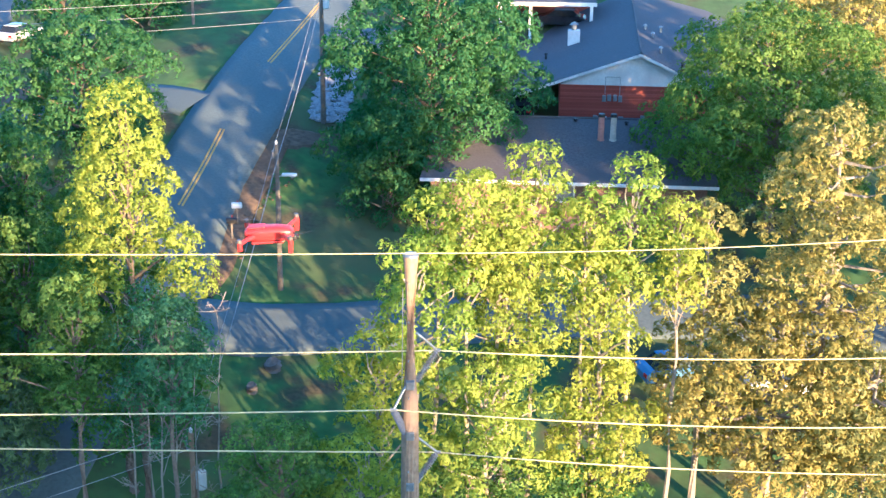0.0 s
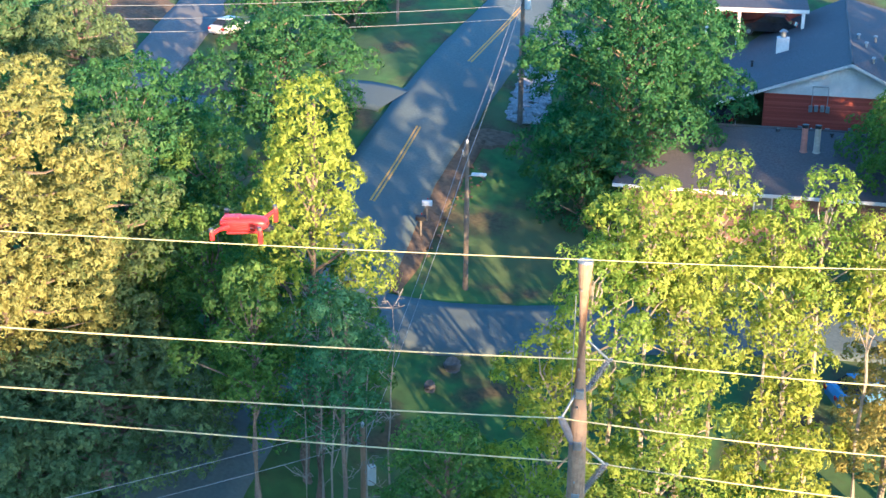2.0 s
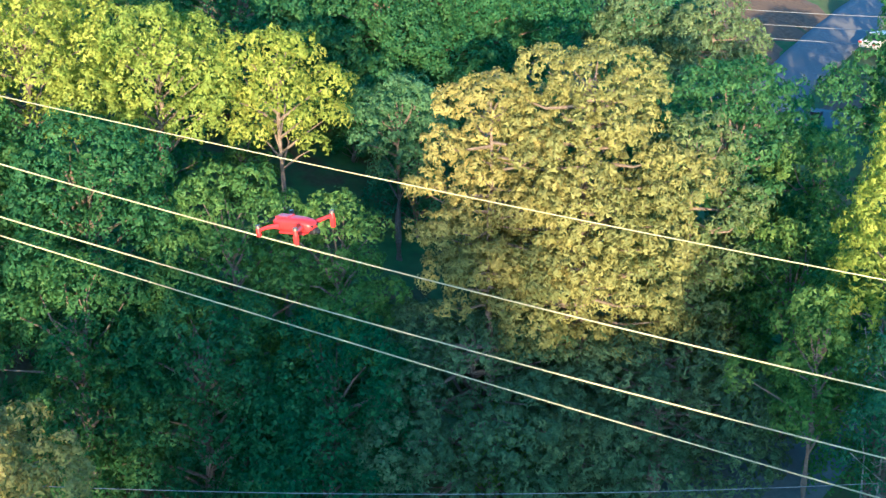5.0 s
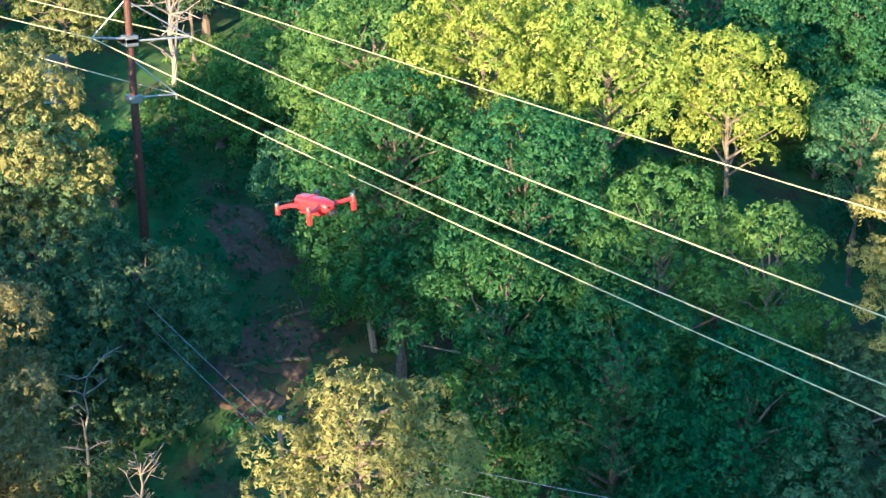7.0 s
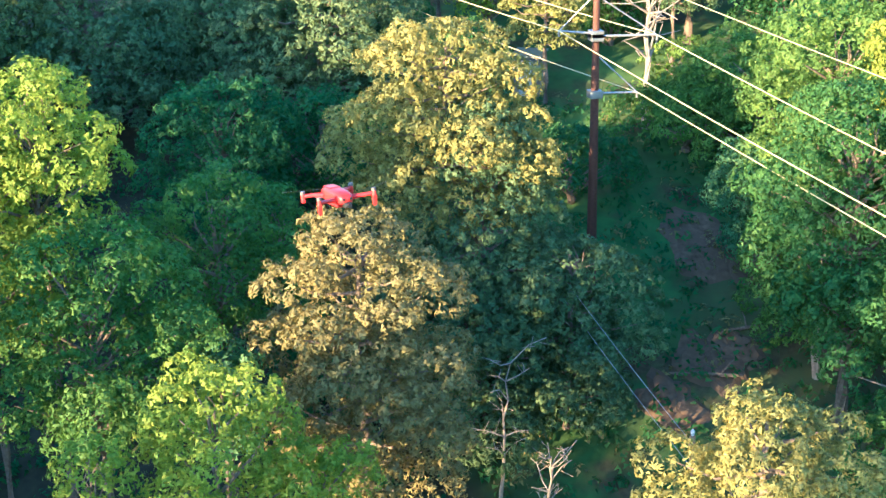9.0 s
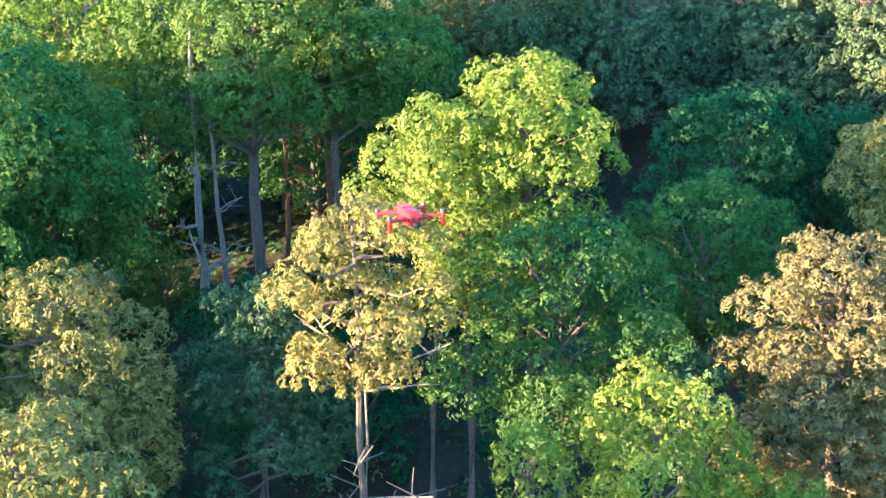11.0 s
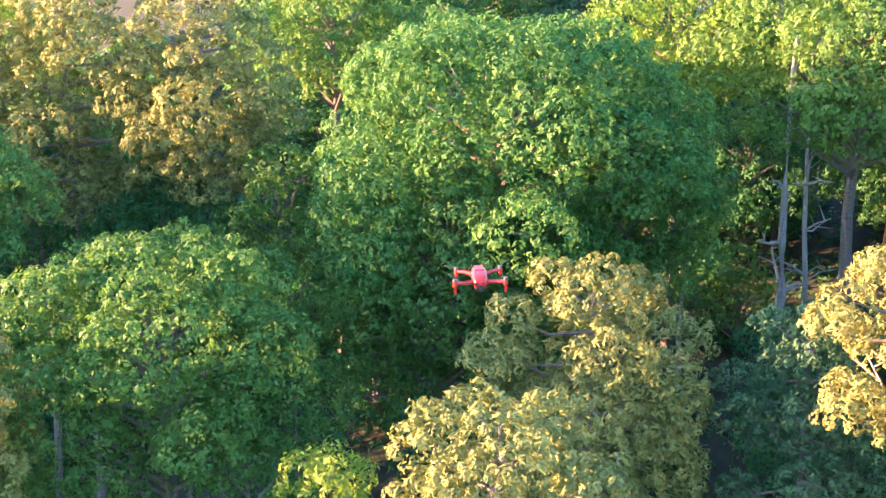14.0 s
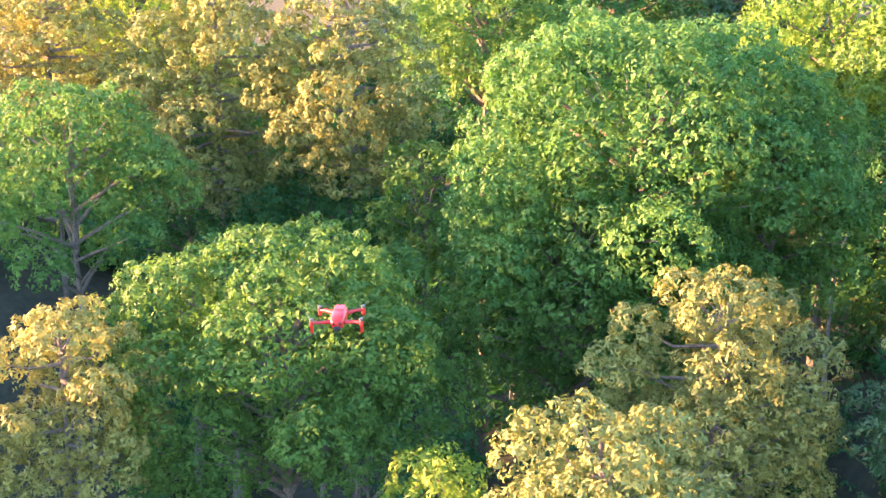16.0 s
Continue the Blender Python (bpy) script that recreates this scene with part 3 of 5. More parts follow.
leafy_tree(-41.9, -32.8, 28.8, 22.0, 3.9, LEAF_DARK_SHADED, 60)
leafy_tree(-41.0, -41.1, 29.2, 22.5, 4.2, LEAF_DARK_SHADED, 66)
leafy_tree(-49.5, -6.2, 26.0, 19.3, 3.4, LEAF_DARK_SHADED, 52)
leafy_tree(-67.2, 17.8, 29.8, 24.4, 4.5, LEAF_DARK_SHADED, 70)
leafy_tree(-65.8, 30.7, 26.9, 25.0, 4.0, LEAF_DARK_SHADED, 72)
leafy_tree(-49.4, -57.0, 36.4, 28.2, 5.8, LEAF_YELLOW, 84)

leafy_tree(-14.4, 49.4, 28.0, 22.7, 2.7, LEAF, 53)
leafy_tree(-10.5, 48.3, 27.6, 22.8, 1.9, LEAF_PALE, 52)

leafy_tree(2.0, 52.7, 30.9, 25.8, 1.9, LEAF_YELLOW, 56, bark=BARK_PALE)
leafy_tree(5.3, 52.6, 30.3, 25.6, 1.7, LEAF_YELLOW, 56, bark=BARK_PALE)
leafy_tree(9.1, 52.7, 30.3, 25.8, 1.3, LEAF_YELLOW, 56, bark=BARK_PALE)
leafy_tree(-0.6, 52.8, 30.6, 26.6, 1.6, LEAF_YELLOW, 56, bark=BARK_PALE)


def wood_mass(name, label, spots, mat, away, full=False):
    """Many trees that nobody could count, joined: (x, y, top, crown radius) each."""
    rng = np.random.RandomState(len(spots))
    root = tagged(new(name), label, "wood", kind="stuff")
    grow = 0.55 + 0.45 * away / 55
    pts, outs, stems = [], [], bmesh.new()
    for x, y, top, r in spots:
        g = land(x, y)
        depth = top - g - 1 if full else min(top - g, 2.4 * r)
        p, d = clump_points(rng, lobes_for(rng, r, depth, "broad"), 0.62 * grow, 0.9)
        pts.append(p + np.array([x, y, top - depth]))
        outs.append(d)
        tube_run(stems, [(x, y, g - 0.4), (x + 0.1, y, (g + top) / 2), (x, y, top - 0.3 * depth)], [0.3, 0.22, 0.08], 6)
    clumps("crowns", rng, np.concatenate(pts), np.concatenate(outs), 0.42 * grow, 18, 0.22 * grow, 0.38, 0.5, mat, root)
    part("trunks", stems, BARK, root)


# dense low growth and further woods that close the view between the trees
def woods():
    seeds = []
    for mat, r, h in ((LEAF_DARK_SHADED, 2.4, 5.0), (LEAF, 2.0, 4.2), (LEAF_DARK_SHADED, 3.0, 6.0), (LEAF, 2.6, 5.4)):
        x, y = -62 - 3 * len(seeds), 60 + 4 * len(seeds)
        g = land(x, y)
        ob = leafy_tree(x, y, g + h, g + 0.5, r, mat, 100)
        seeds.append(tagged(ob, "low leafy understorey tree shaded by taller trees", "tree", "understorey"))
    tall = []
    for k, (mat, r, h) in enumerate(((LEAF, 4.6, 15.0), (LEAF_DARK_SHADED, 5.2, 17.0), (LEAF_YELLOW, 4.4, 16.0))):
        x, y = -98 + 6 * k, 55 - 9 * k
        g = land(x, y)
        tall.append(tagged(leafy_tree(x, y, g + h * 0.72, g + h * 0.2, r, mat, 132), "tall broadleaf tree of the surrounding wood", "tree", "far woods"))
    for k, (mat, r, h) in enumerate(((NEEDLE_DARK_SHADED, 4.2, 18.0), (NEEDLE, 3.8, 19.0))):
        x, y = -92 - 5 * k, 6 - 11 * k
        g = land(x, y)
        tall.append(tagged(pine_tree(x, y, g + h * 0.72, g + h * 0.25, r, mat, 132), "tall pine of the surrounding wood", "tree", "far woods"))
    rng = random.Random(7)
    def place(ob, x, y, s):
        q = copy_thing(ob, Matrix.Translation((x, y, land(x, y))) @ Matrix.Rotation(rng.uniform(0, 6.28), 4, "Z"))
        q.scale = (s, s, s * rng.uniform(0.9, 1.1))
    # understorey: the wooded slope, clear of the cut strip under the pylon line, the roads and gardens
    count = 0
    while count < 75:
        x, y = rng.uniform(-86, -22), rng.uniform(-45, 74)
        on_line = abs((y - 27) - 0.26 * (x + 50)) < 10 and -64 < x
        if on_line or (x > -27 and y > 30) or (x > -31 and y < -20) or (x > -40 and -4 < y < 14):
            continue
        place(rng.choice(seeds), x, y, rng.uniform(0.75, 1.25))
        count += 1
    # further woods all round the wooded side, and the added ridge behind
    for k in range(58):
        a = math.radians(rng.uniform(112, 240))
        d = rng.uniform(86, 150)
        place(rng.choice(tall), d * math.cos(a), d * math.sin(a) + 8, rng.uniform(0.7, 0.95))
    for k in range(14):
        x = -76 - 2.6 * k
        y = 27 + 0.26 * (x + 50) + rng.uniform(11, 26)
        place(rng.choice(tall), x, y, rng.uniform(0.7, 0.95))
    # unseen wood added on the ridge behind the first view to block the sun, with lower saddles at both sides
    spots = []
    # crest heights chosen for where the added shade should end
    crests = ((-16, 35), (-4, 36), (3, 35), (23.5, 34), (28.5, 46), (37.5, 34), (50, 47), (63, 43.5), (76, 47), (150, 35))
    for k in range(84):
        x = -24 + 1.6 * k + rng.uniform(-0.6, 0.6)
        crest = next(h for edge, h in crests if x < edge)
        spots.append((x, -61 - 4.5 * (k % 3) + rng.uniform(-1, 1), crest + rng.uniform(-1.2, 0.8), 3.6))
    wood_mass("ridge_wood", "unseen dense wood added along the ridge to block the sun", spots, LEAF_DARK_SHADED, 260, full=True)
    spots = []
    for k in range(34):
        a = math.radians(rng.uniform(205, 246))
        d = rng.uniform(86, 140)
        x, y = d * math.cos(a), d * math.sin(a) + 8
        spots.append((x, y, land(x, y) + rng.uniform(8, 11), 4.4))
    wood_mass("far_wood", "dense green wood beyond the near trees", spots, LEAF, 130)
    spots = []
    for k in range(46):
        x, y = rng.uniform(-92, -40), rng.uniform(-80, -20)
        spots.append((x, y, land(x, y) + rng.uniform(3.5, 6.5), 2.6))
    wood_mass("low_wood", "low leafy growth shaded by taller trees", spots, LEAF_DARK_SHADED, 110)
    # unseen trees added beyond the pines, east of the houses, to shade them
    for x, y, top, r in ((29, 54, 33.5, 5.0), (36, 52, 33, 4.5), (30, 64, 33, 4.5), (40, 62, 33, 5.0)):
        leafy_tree(x, y, top, top - 12, r, LEAF, 200)


woods()


def undergrowth(name, mat, label, seed, count, x0, x1, y0, y1, radius, per, leaf):
    """Low brush over the wooded floor, too much to count."""
    rng = np.random.RandomState(seed)
    p = np.stack([rng.uniform(x0, x1, count), rng.uniform(y0, y1, count)], 1)
    z = np.array([land(x, y) for x, y in p]) + rng.uniform(0.0, 0.35, count)
    p = np.column_stack([p, z])
    root = tagged(new(name), label, "undergrowth", kind="stuff")
    d = np.tile([0.0, 0.0, 1.0], (count, 1)) + rand_dirs(rng, count) * 0.3
    clumps("brush", rng, p, d, radius, per, leaf, 0.36, 0.5, mat, root)


undergrowth("undergrowth", LEAF_DARK_SHADED, "low dark green brush under the trees", 5, 3600, -76, -24, -34, 46, 0.5, 12, 0.24)
undergrowth("undergrowth", NEEDLE_BROWN, "dry brown brush and brambles on the wood floor", 6, 1500, -76, -24, -34, 46, 0.45, 10, 0.2)


# ---- pylon line ----
def catenary(name, a, b, sag, radius, mat, label):
    """A hanging cable from a to b, as a thin round tube."""
    bm = bmesh.new()
    a, b = Vector(a), Vector(b)
    pts = [a.lerp(b, k / 40) - Vector((0, 0, sag * 4 * (k / 40) * (1 - k / 40))) for k in range(41)]
    tube_run(bm, [tuple(p) for p in pts], [radius] * 41, 6)
    return tagged(part(name, bm, mat), label, "cable", "overhead cables")


def insulator(root, a, b, name="insulator"):
    """A ribbed post from a to b."""
    bm = bmesh.new()
    a, b = Vector(a), Vector(b)
    tube(bm, a, b, 0.07, 0.06, 10)
    n = int((b - a).length / 0.085)
    q = (b - a).to_track_quat("Z", "Y").to_matrix().to_4x4()
    for k in range(1, n):
        bmesh.ops.create_cone(bm, cap_ends=True, segments=12, radius1=0.14, radius2=0.075, depth=0.04, matrix=Matrix.Translation(a.lerp(b, k / n)) @ q)
    part(name, bm, PORCELAIN, root, "grey ribbed post insulator")


def wood_pylon(x, y, top, tips):
    g = land(x, y)
    root = thing("transmission_pole", Matrix.Translation((x, y, g)), "tall weathered wooden power pole with braced ribbed insulators", "pole")
    h = top - g
    bm = bmesh.new()
    tube_run(bm, [(0, 0, -0.4), (0.01, 0, h * 0.35), (-0.02, 0.01, h * 0.7), (0, 0, h)], [0.40, 0.35, 0.30, 0.26], 16)
    part("shaft", bm, POLE_WOOD, root)
    bm = bmesh.new()
    tube(bm, (0, 0, h - 0.02), (0, 0, h + 0.05), 0.27, 0.25, 16)
    part("cap", bm, GALVANISED, root, "grey metal pole cap")
    bm = bmesh.new()
    tube(bm, (-0.27, 0.1, h - 1.2), (-0.38, 0.1, 1.0), 0.014, 0.014, 5)
    part("ground_wire", bm, CABLE_DARK, root)
    for tx, ty, tz in tips:
        e = Vector((tx - x, ty - y, tz - g))
        s = Vector((e.x, e.y, 0)).normalized() * 0.2
        insulator(root, (s.x, s.y, e.z - 1.05), e)
        bm = bmesh.new()
        tube(bm, (s.x, s.y, e.z + 0.75), tuple(e), 0.05, 0.045, 8)
        part("brace", bm, GALVANISED, root, "grey steel suspension brace")
        bm = bmesh.new()
        box(bm, -0.14, 0.14, -0.36, 0.36, e.z - 1.2, e.z - 0.9, 0.02)
        part("bracket", bm, GALVANISED, root)
        bm = bmesh.new()
        box(bm, e.x - 0.12, e.x + 0.12, e.y - 0.05, e.y + 0.05, e.z - 0.06, e.z + 0.06, 0.02)
        part("clamp", bm, GALVANISED, root)
    for k in range(7):
        bm = bmesh.new()
        z = h - 0.9 - 1.4 * k
        tube(bm, (-0.06, -0.35, z), (-0.06, -0.24, z), 0.03, 0.03, 8)
        part("bolt", bm, GALVANISED, root)
    return root


def steel_pylon(x, y, top, tips):
    g = land(x, y)
    root = thing("transmission_pole", Matrix.Translation((x, y, g)), "tall rust-brown steel power pole with pale cross arms", "pole")
    h = top - g
    bm = bmesh.new()
    tube_run(bm, [(0, 0, -0.4), (0, 0, h * 0.5), (0, 0, h)], [0.26, 0.2, 0.14], 12)
    part("shaft", bm, RUST_STEEL, root)
    for tx, ty, tz in tips:
        e = Vector((tx - x, ty - y, tz - g))
        bm = bmesh.new()
        tube(bm, (0, 0, e.z - 0.1), tuple(e), 0.06, 0.045, 8)
        part("arm", bm, GALVANISED, root, "pale grey cross arm")
        bm = bmesh.new()
        tube(bm, (0, 0, e.z + 1.7), tuple(e), 0.035, 0.03, 8)
        part("brace", bm, GALVANISED, root, "pale grey brace")
        bm = bmesh.new()
        box(bm, -0.3, 0.3, -0.3, 0.3, e.z - 0.3, e.z + 0.05, 0.03)
        part("collar", bm, GALVANISED, root)
        bm = bmesh.new()
        tube(bm, tuple(e), (e.x, e.y, e.z - 0.25), 0.07, 0.05, 8)
        part("clamp", bm, GALVANISED, root)
    return root


NEAR_TIPS = [(-0.43, 44.27, 27.54), (-1.9, 43.53, 25.63), (-0.39, 44.27, 23.65)]
FAR_TIPS = [(-56.52, 31.53, 33.93), (-58.06, 27.47, 34.05), (-56.81, 30.78, 31.34)]
END_TIPS = [(58.1, 57.5, 27.8), (55.8, 59.8, 22.2), (58.0, 58.1, 20.2)]
wood_pylon(-1.33, 43.95, 31.1, NEAR_TIPS)
wood_pylon(56.8, 59.2, 32.5, END_TIPS)
steel_pylon(-57.50, 29.02, 37.04, FAR_TIPS)
for (a, b, c), sag in zip(zip(NEAR_TIPS, FAR_TIPS, END_TIPS), (0.71, 0.70, 0.32)):
    catenary("power_cable", a, b, sag, 0.025, CABLE, "pale bare power cable strung between tall poles")
    catenary("power_cable", a, c, 2.2, 0.025, CABLE, "pale bare power cable strung between tall poles")
    catenary("power_cable", b, (b[0] - 60, b[1] - 15.5, b[2] + 5.0), 1.0, 0.025, CABLE, "pale bare power cable strung between tall poles")
catenary("shield_cable", (-1.33, 43.95, 31.17), (-57.50, 29.02, 37.04), 0.47, 0.018, CABLE, "thin pale cable along the pole tops")
catenary("shield_cable", (-1.33, 43.95, 31.17), (56.8, 59.2, 32.5), 1.5, 0.018, CABLE, "thin pale cable along the pole tops")
catenary("shield_cable", (-57.50, 29.02, 37.04), (-118, 13.5, 42), 1.0, 0.018, CABLE, "thin pale cable along the pole tops")


# ---- street poles and their wires ----
def transformer(root, x, y, z):
    bm = bmesh.new()
    tube_run(bm, [(x, y, z), (x, y, z + 0.06), (x, y, z + 0.75), (x, y, z + 0.82), (x, y, z + 0.86)], [0.18, 0.22, 0.22, 0.19, 0.05], 16)
    can = part("transformer", bm, WHITE_PAINT, root, "pale grey transformer can")
    for dx in (-0.09, 0.09):
        bm = bmesh.new()
        tube(bm, (x + dx, y, z + 0.84), (x + dx, y, z + 1.1), 0.035, 0.025, 8)
        part("bushing", bm, PORCELAIN, can)
    bm = bmesh.new()
    box(bm, min(0, x), max(0, x), y - 0.03, y + 0.03, z + 0.5, z + 0.56)
    part("bracket", bm, GALVANISED, root)


def street_pole(x, y, top, mat, radius, label, lamp=None, can=None, pins=True):
    g = land(x, y)
    h = top - g
    root = thing("utility_pole", Matrix.Translation((x, y, g)), label, "pole", "street poles")
    bm = bmesh.new()
    tube_run(bm, [(0, 0, -0.4), (0.02, 0, h * 0.5), (0, 0, h)], [radius * 1.25, radius * 1.1, radius * 0.85], 12)
    part("shaft", bm, mat, root)
    if pins:
        bm = bmesh.new()
        tube_run(bm, [(0.0, 0, h - 0.02), (0.0, 0, h + 0.08), (0, 0, h + 0.16), (0, 0, h + 0.24)], [0.03, 0.07, 0.08, 0.03], 10)
        part("insulator", bm, WHITE_PAINT, root)
        bm = bmesh.new()
        tube(bm, (-0.16, 0, h - 0.75), (-0.22, 0, h - 0.35), 0.06, 0.05, 8)
        part("fuse", bm, PORCELAIN, root)
    if lamp:
        z, reach = lamp
        bm = bmesh.new()
        tube_run(bm, [(0, 0, z), (reach * 0.5, -0.02, z + 0.10), (reach, -0.04, z + 0.16)], [0.035, 0.03, 0.03], 8)
        arm = part("lamp_arm", bm, GALVANISED, root)
        bm = bmesh.new()
        box(bm, reach * 0.35, reach + 0.32, -0.15, 0.11, z + 0.06, z + 0.22, 0.05)
        head = part("lamp_head", bm, WHITE_PAINT, root, "pale grey street lamp head")
        bm = bmesh.new()
        bmesh.ops.create_uvsphere(bm, u_segments=12, v_segments=6, radius=0.12, matrix=Matrix.Translation((reach + 0.12, -0.04, z + 0.05)) @ Matrix.Diagonal((1.2, 0.8, 0.6, 1)))
        part("lamp_glass", bm, PORCELAIN, head)
    if can:
        transformer(root, *can)
    return root


street_pole(-9.5, 73.3, 26.8, POLE_GREY, 0.14, "weathered grey wooden pole with a street lamp", lamp=(6.55, 0.75))
street_pole(-8.95, 94.6, 32.2, POLE_GREY, 0.17, "tall grey wooden utility pole with a pale transformer", can=(0.34, -0.05, 7.9))
street_pole(-10.45, 51.2, 20.75, POLE_WOOD, 0.13, "brown wooden utility pole with a pale transformer can", can=(0.34, -0.05, 4.05))
street_pole(-20.3, 109.1, 36.0, BARK, 0.10, "slender dark pole on the lawn", pins=False)
TOPS = [(-10.45, 51.2, 20.98), (-9.5, 73.3, 27.05), (-8.95, 94.6, 32.4)]
for a, b in zip(TOPS, TOPS[1:]):
    for dx, dz in ((0, 0), (0.1, -0.9), (-0.1, -1.5)):
        catenary("service_wire", (a[0] + dx, a[1], a[2] + dz), (b[0] + dx, b[1], b[2] + dz), 0.35, 0.011, CABLE_DARK, "thin dull wire between street poles")
for dx, dz in ((0, 0), (0.1, -0.9)):
    catenary("service_wire", (-10.45 + dx, 51.2, 20.98 + dz), (-38.8, 26.4, 22.9 + dz), 0.6, 0.013, CABLE_DARK, "thin dull wire running into the cut strip")
    catenary("service_wire", (-38.8 + dx, 26.4, 22.9 + dz), (-70, 24, 30 + dz), 0.6, 0.013, CABLE_DARK, "thin dull wire running into the cut strip")
for k in range(3):
    catenary("service_wire", (-8.95, 94.6, 31.6 - 0.9 * k), (-62, 88, 30.6 - 0.9 * k), 0.8, 0.016, CABLE_DARK, "thin dull wire crossing above the driveway")
street_pole(-38.8, 26.4, 23.2, POLE_WOOD, 0.12, "short brown wooden pole in the cut strip")


# ---- houses ----
BRICK_BROWN = two_scale("brick_brown", (0.15, 0.085, 0.06), (0.27, 0.165, 0.12), 14.0, 0.9, 0.9, 0.004)
MORTAR_BROWN = two_scale("brick_brown_joints", (0.20, 0.15, 0.12), (0.30, 0.235, 0.19), 12.0, 0.7, 0.95, 0.01)


def roof_slab(bm, a, b, c, d, thick=0.16):
    """A sloping slab under the four corners."""
    up = [bm.verts.new(p) for p in (a, b, c, d)]
    low = [bm.verts.new((p[0], p[1], p[2] - thick)) for p in (a, b, c, d)]
    bm.faces.new(up)
    bm.faces.new(low[::-1])
    for i in range(4):
        j = (i + 1) % 4
        bm.faces.new((up[i], low[i], low[j], up[j]))
    return bm


def small_vent(root, x, y, z, mat=GALVANISED, h=0.5):
    bm = bmesh.new()
    tube_run(bm, [(x, y, z - 0.2), (x, y, z + h), (x, y, z + h + 0.02), (x, y, z + h + 0.12)], [0.09, 0.08, 0.16, 0.10], 10)
    part("roof_vent", bm, mat, root)


def panel_box(root, name, x0, x1, y0, y1, z0, z1, mat, bevel=0.015, label=""):
    return part(name, box(bmesh.new(), x0, x1, y0, y1, z0, z1, bevel), mat, root, label)


def courses(root, x0, x1, y, z0, z1, mat=None):
    """Brick courses, each a slightly proud band of the wall's face."""
    z = z0
    while z < z1 - 0.05:
        part("brick_course", box(bmesh.new(), x0, x1, y - 0.008, y, z, z + 0.062), mat or BRICK, root)
        z += 0.075


def gable_house():
    g = land(11, 96)
    root = thing("house", Matrix.Translation((12.3, 94.9, g)) @ Matrix.Rotation(radians(-3.5), 4, "Z"), "red brick bungalow with a white gable and dark shingle roof", "house")
    w, length, eave, peak = 5.0, 15.0, 3.0, 5.35
    panel_box(root, "wall", -w, w, 0, 0.25, -0.8, eave, MORTAR, 0)
    panel_box(root, "wall", -w, -w + 0.25, 0.25, length, -0.8, eave, MORTAR, 0)
    panel_box(root, "wall", w - 0.25, w, 0.25, length, -0.8, eave, MORTAR, 0)
    panel_box(root, "wall", -w, w, length, length + 0.25, -0.8, eave, MORTAR, 0)
    courses(root, -w, w, -0.001, -0.6, eave)
    bm = bmesh.new()
    front = [bm.verts.new(p) for p in ((-w, 0.0, eave + 0.004), (w, 0.0, eave + 0.004), (0.4, 0.0, peak - 0.1))]
    back = [bm.verts.new((v.co.x, 0.2, v.co.z)) for v in front]
    bm.faces.new(front)
    bm.faces.new(back[::-1])
    for i in range(3):
        j = (i + 1) % 3
        bm.faces.new((front[i], back[i], back[j], front[j]))
    part("gable", bm, WHITE_PAINT, root, "white boarded gable")
    over = 0.45
    ridge_x, e0 = 0.4, eave - 0.15
    roof = roof_slab(bmesh.new(), (-w - 3.2, -over, e0 - 0.55), (ridge_x, -over, peak), (ridge_x + 0.5, length + 9, peak + 0.4), (-w - 3.2, length + 4, e0 - 0.4))
    part("roof", roof, SHINGLE, root, "dark blue-grey shingle roof")
    roof = roof_slab(bmesh.new(), (ridge_x, -over, peak), (w + 0.5, -over, e0), (w + 6.5, length + 9, e0 + 0.3), (ridge_x + 0.5, length + 9, peak + 0.4))
    part("roof", roof, SHINGLE, root, "dark blue-grey shingle roof")
    bm = bmesh.new()
    tube_run(bm, [(ridge_x, -over, peak + 0.02), (ridge_x + 0.5, length + 9, peak + 0.42)], [0.09, 0.09], 6)
    part("ridge_cap", bm, SHINGLE, root)
    for x0, z0, x1, z1 in ((-w - 3.2, e0 - 0.55, ridge_x, peak), (ridge_x, peak, w + 0.5, e0)):
        bm = bmesh.new()
        roof_slab(bm, (x0, -over - 0.05, z0 - 0.02), (x1, -over - 0.05, z1 - 0.02), (x1, -over - 0.003, z1 - 0.02), (x0, -over - 0.003, z0 - 0.02), 0.2)
        part("fascia", bm, WHITE_PAINT, root, "white fascia board")
    for k, (x, z) in enumerate(((-1.95, 2.1), (-1.6, 2.15), (-1.2, 2.15), (-0.85, 2.1))):
        panel_box(root, "meter_box", x - 0.13, x + 0.13, -0.16, -0.01, z - 0.22, z + 0.22, GALVANISED, 0.03, "grey meter box")
    for x in (-1.9, -0.9):
        bm = bmesh.new()
        tube(bm, (x, -0.08, 2.3), (x, -0.08, 3.6), 0.025, 0.025, 6)
        part("conduit", bm, GALVANISED, root)
    bm = bmesh.new()
    tube(bm, (-1.9, -0.08, 3.6), (-0.9, -0.08, 3.6), 0.025, 0.025, 6)
    part("conduit", bm, GALVANISED, root)
    for x, z in ((-2.5, 0.75), (-0.75, 0.7), (0.75, 0.8)):
        panel_box(root, "outlet_box", x - 0.16, x + 0.16, -0.2, -0.01, z - 0.15, z + 0.15, PORCELAIN, 0.02)
    panel_box(root, "louvre", 2.0, 3.2, -0.08, -0.01, 0.55, 1.0, BLACK, 0.02, "dark wall louvre")
    for x, y, z in ((1.9, 2.0, 4.75), (1.6, 6.0, 5.0), (1.2, 8.5, 5.1), (4.2, 12, 4.4), (2.4, 9.0, 4.9)):
        small_vent(root, x, y, z, GALVANISED)
    for x, y, z in ((-6.0, 7.5, 2.9), (3.3, 0.6, 3.9)):
        small_vent(root, x, y, z, BLACK, 0.6)
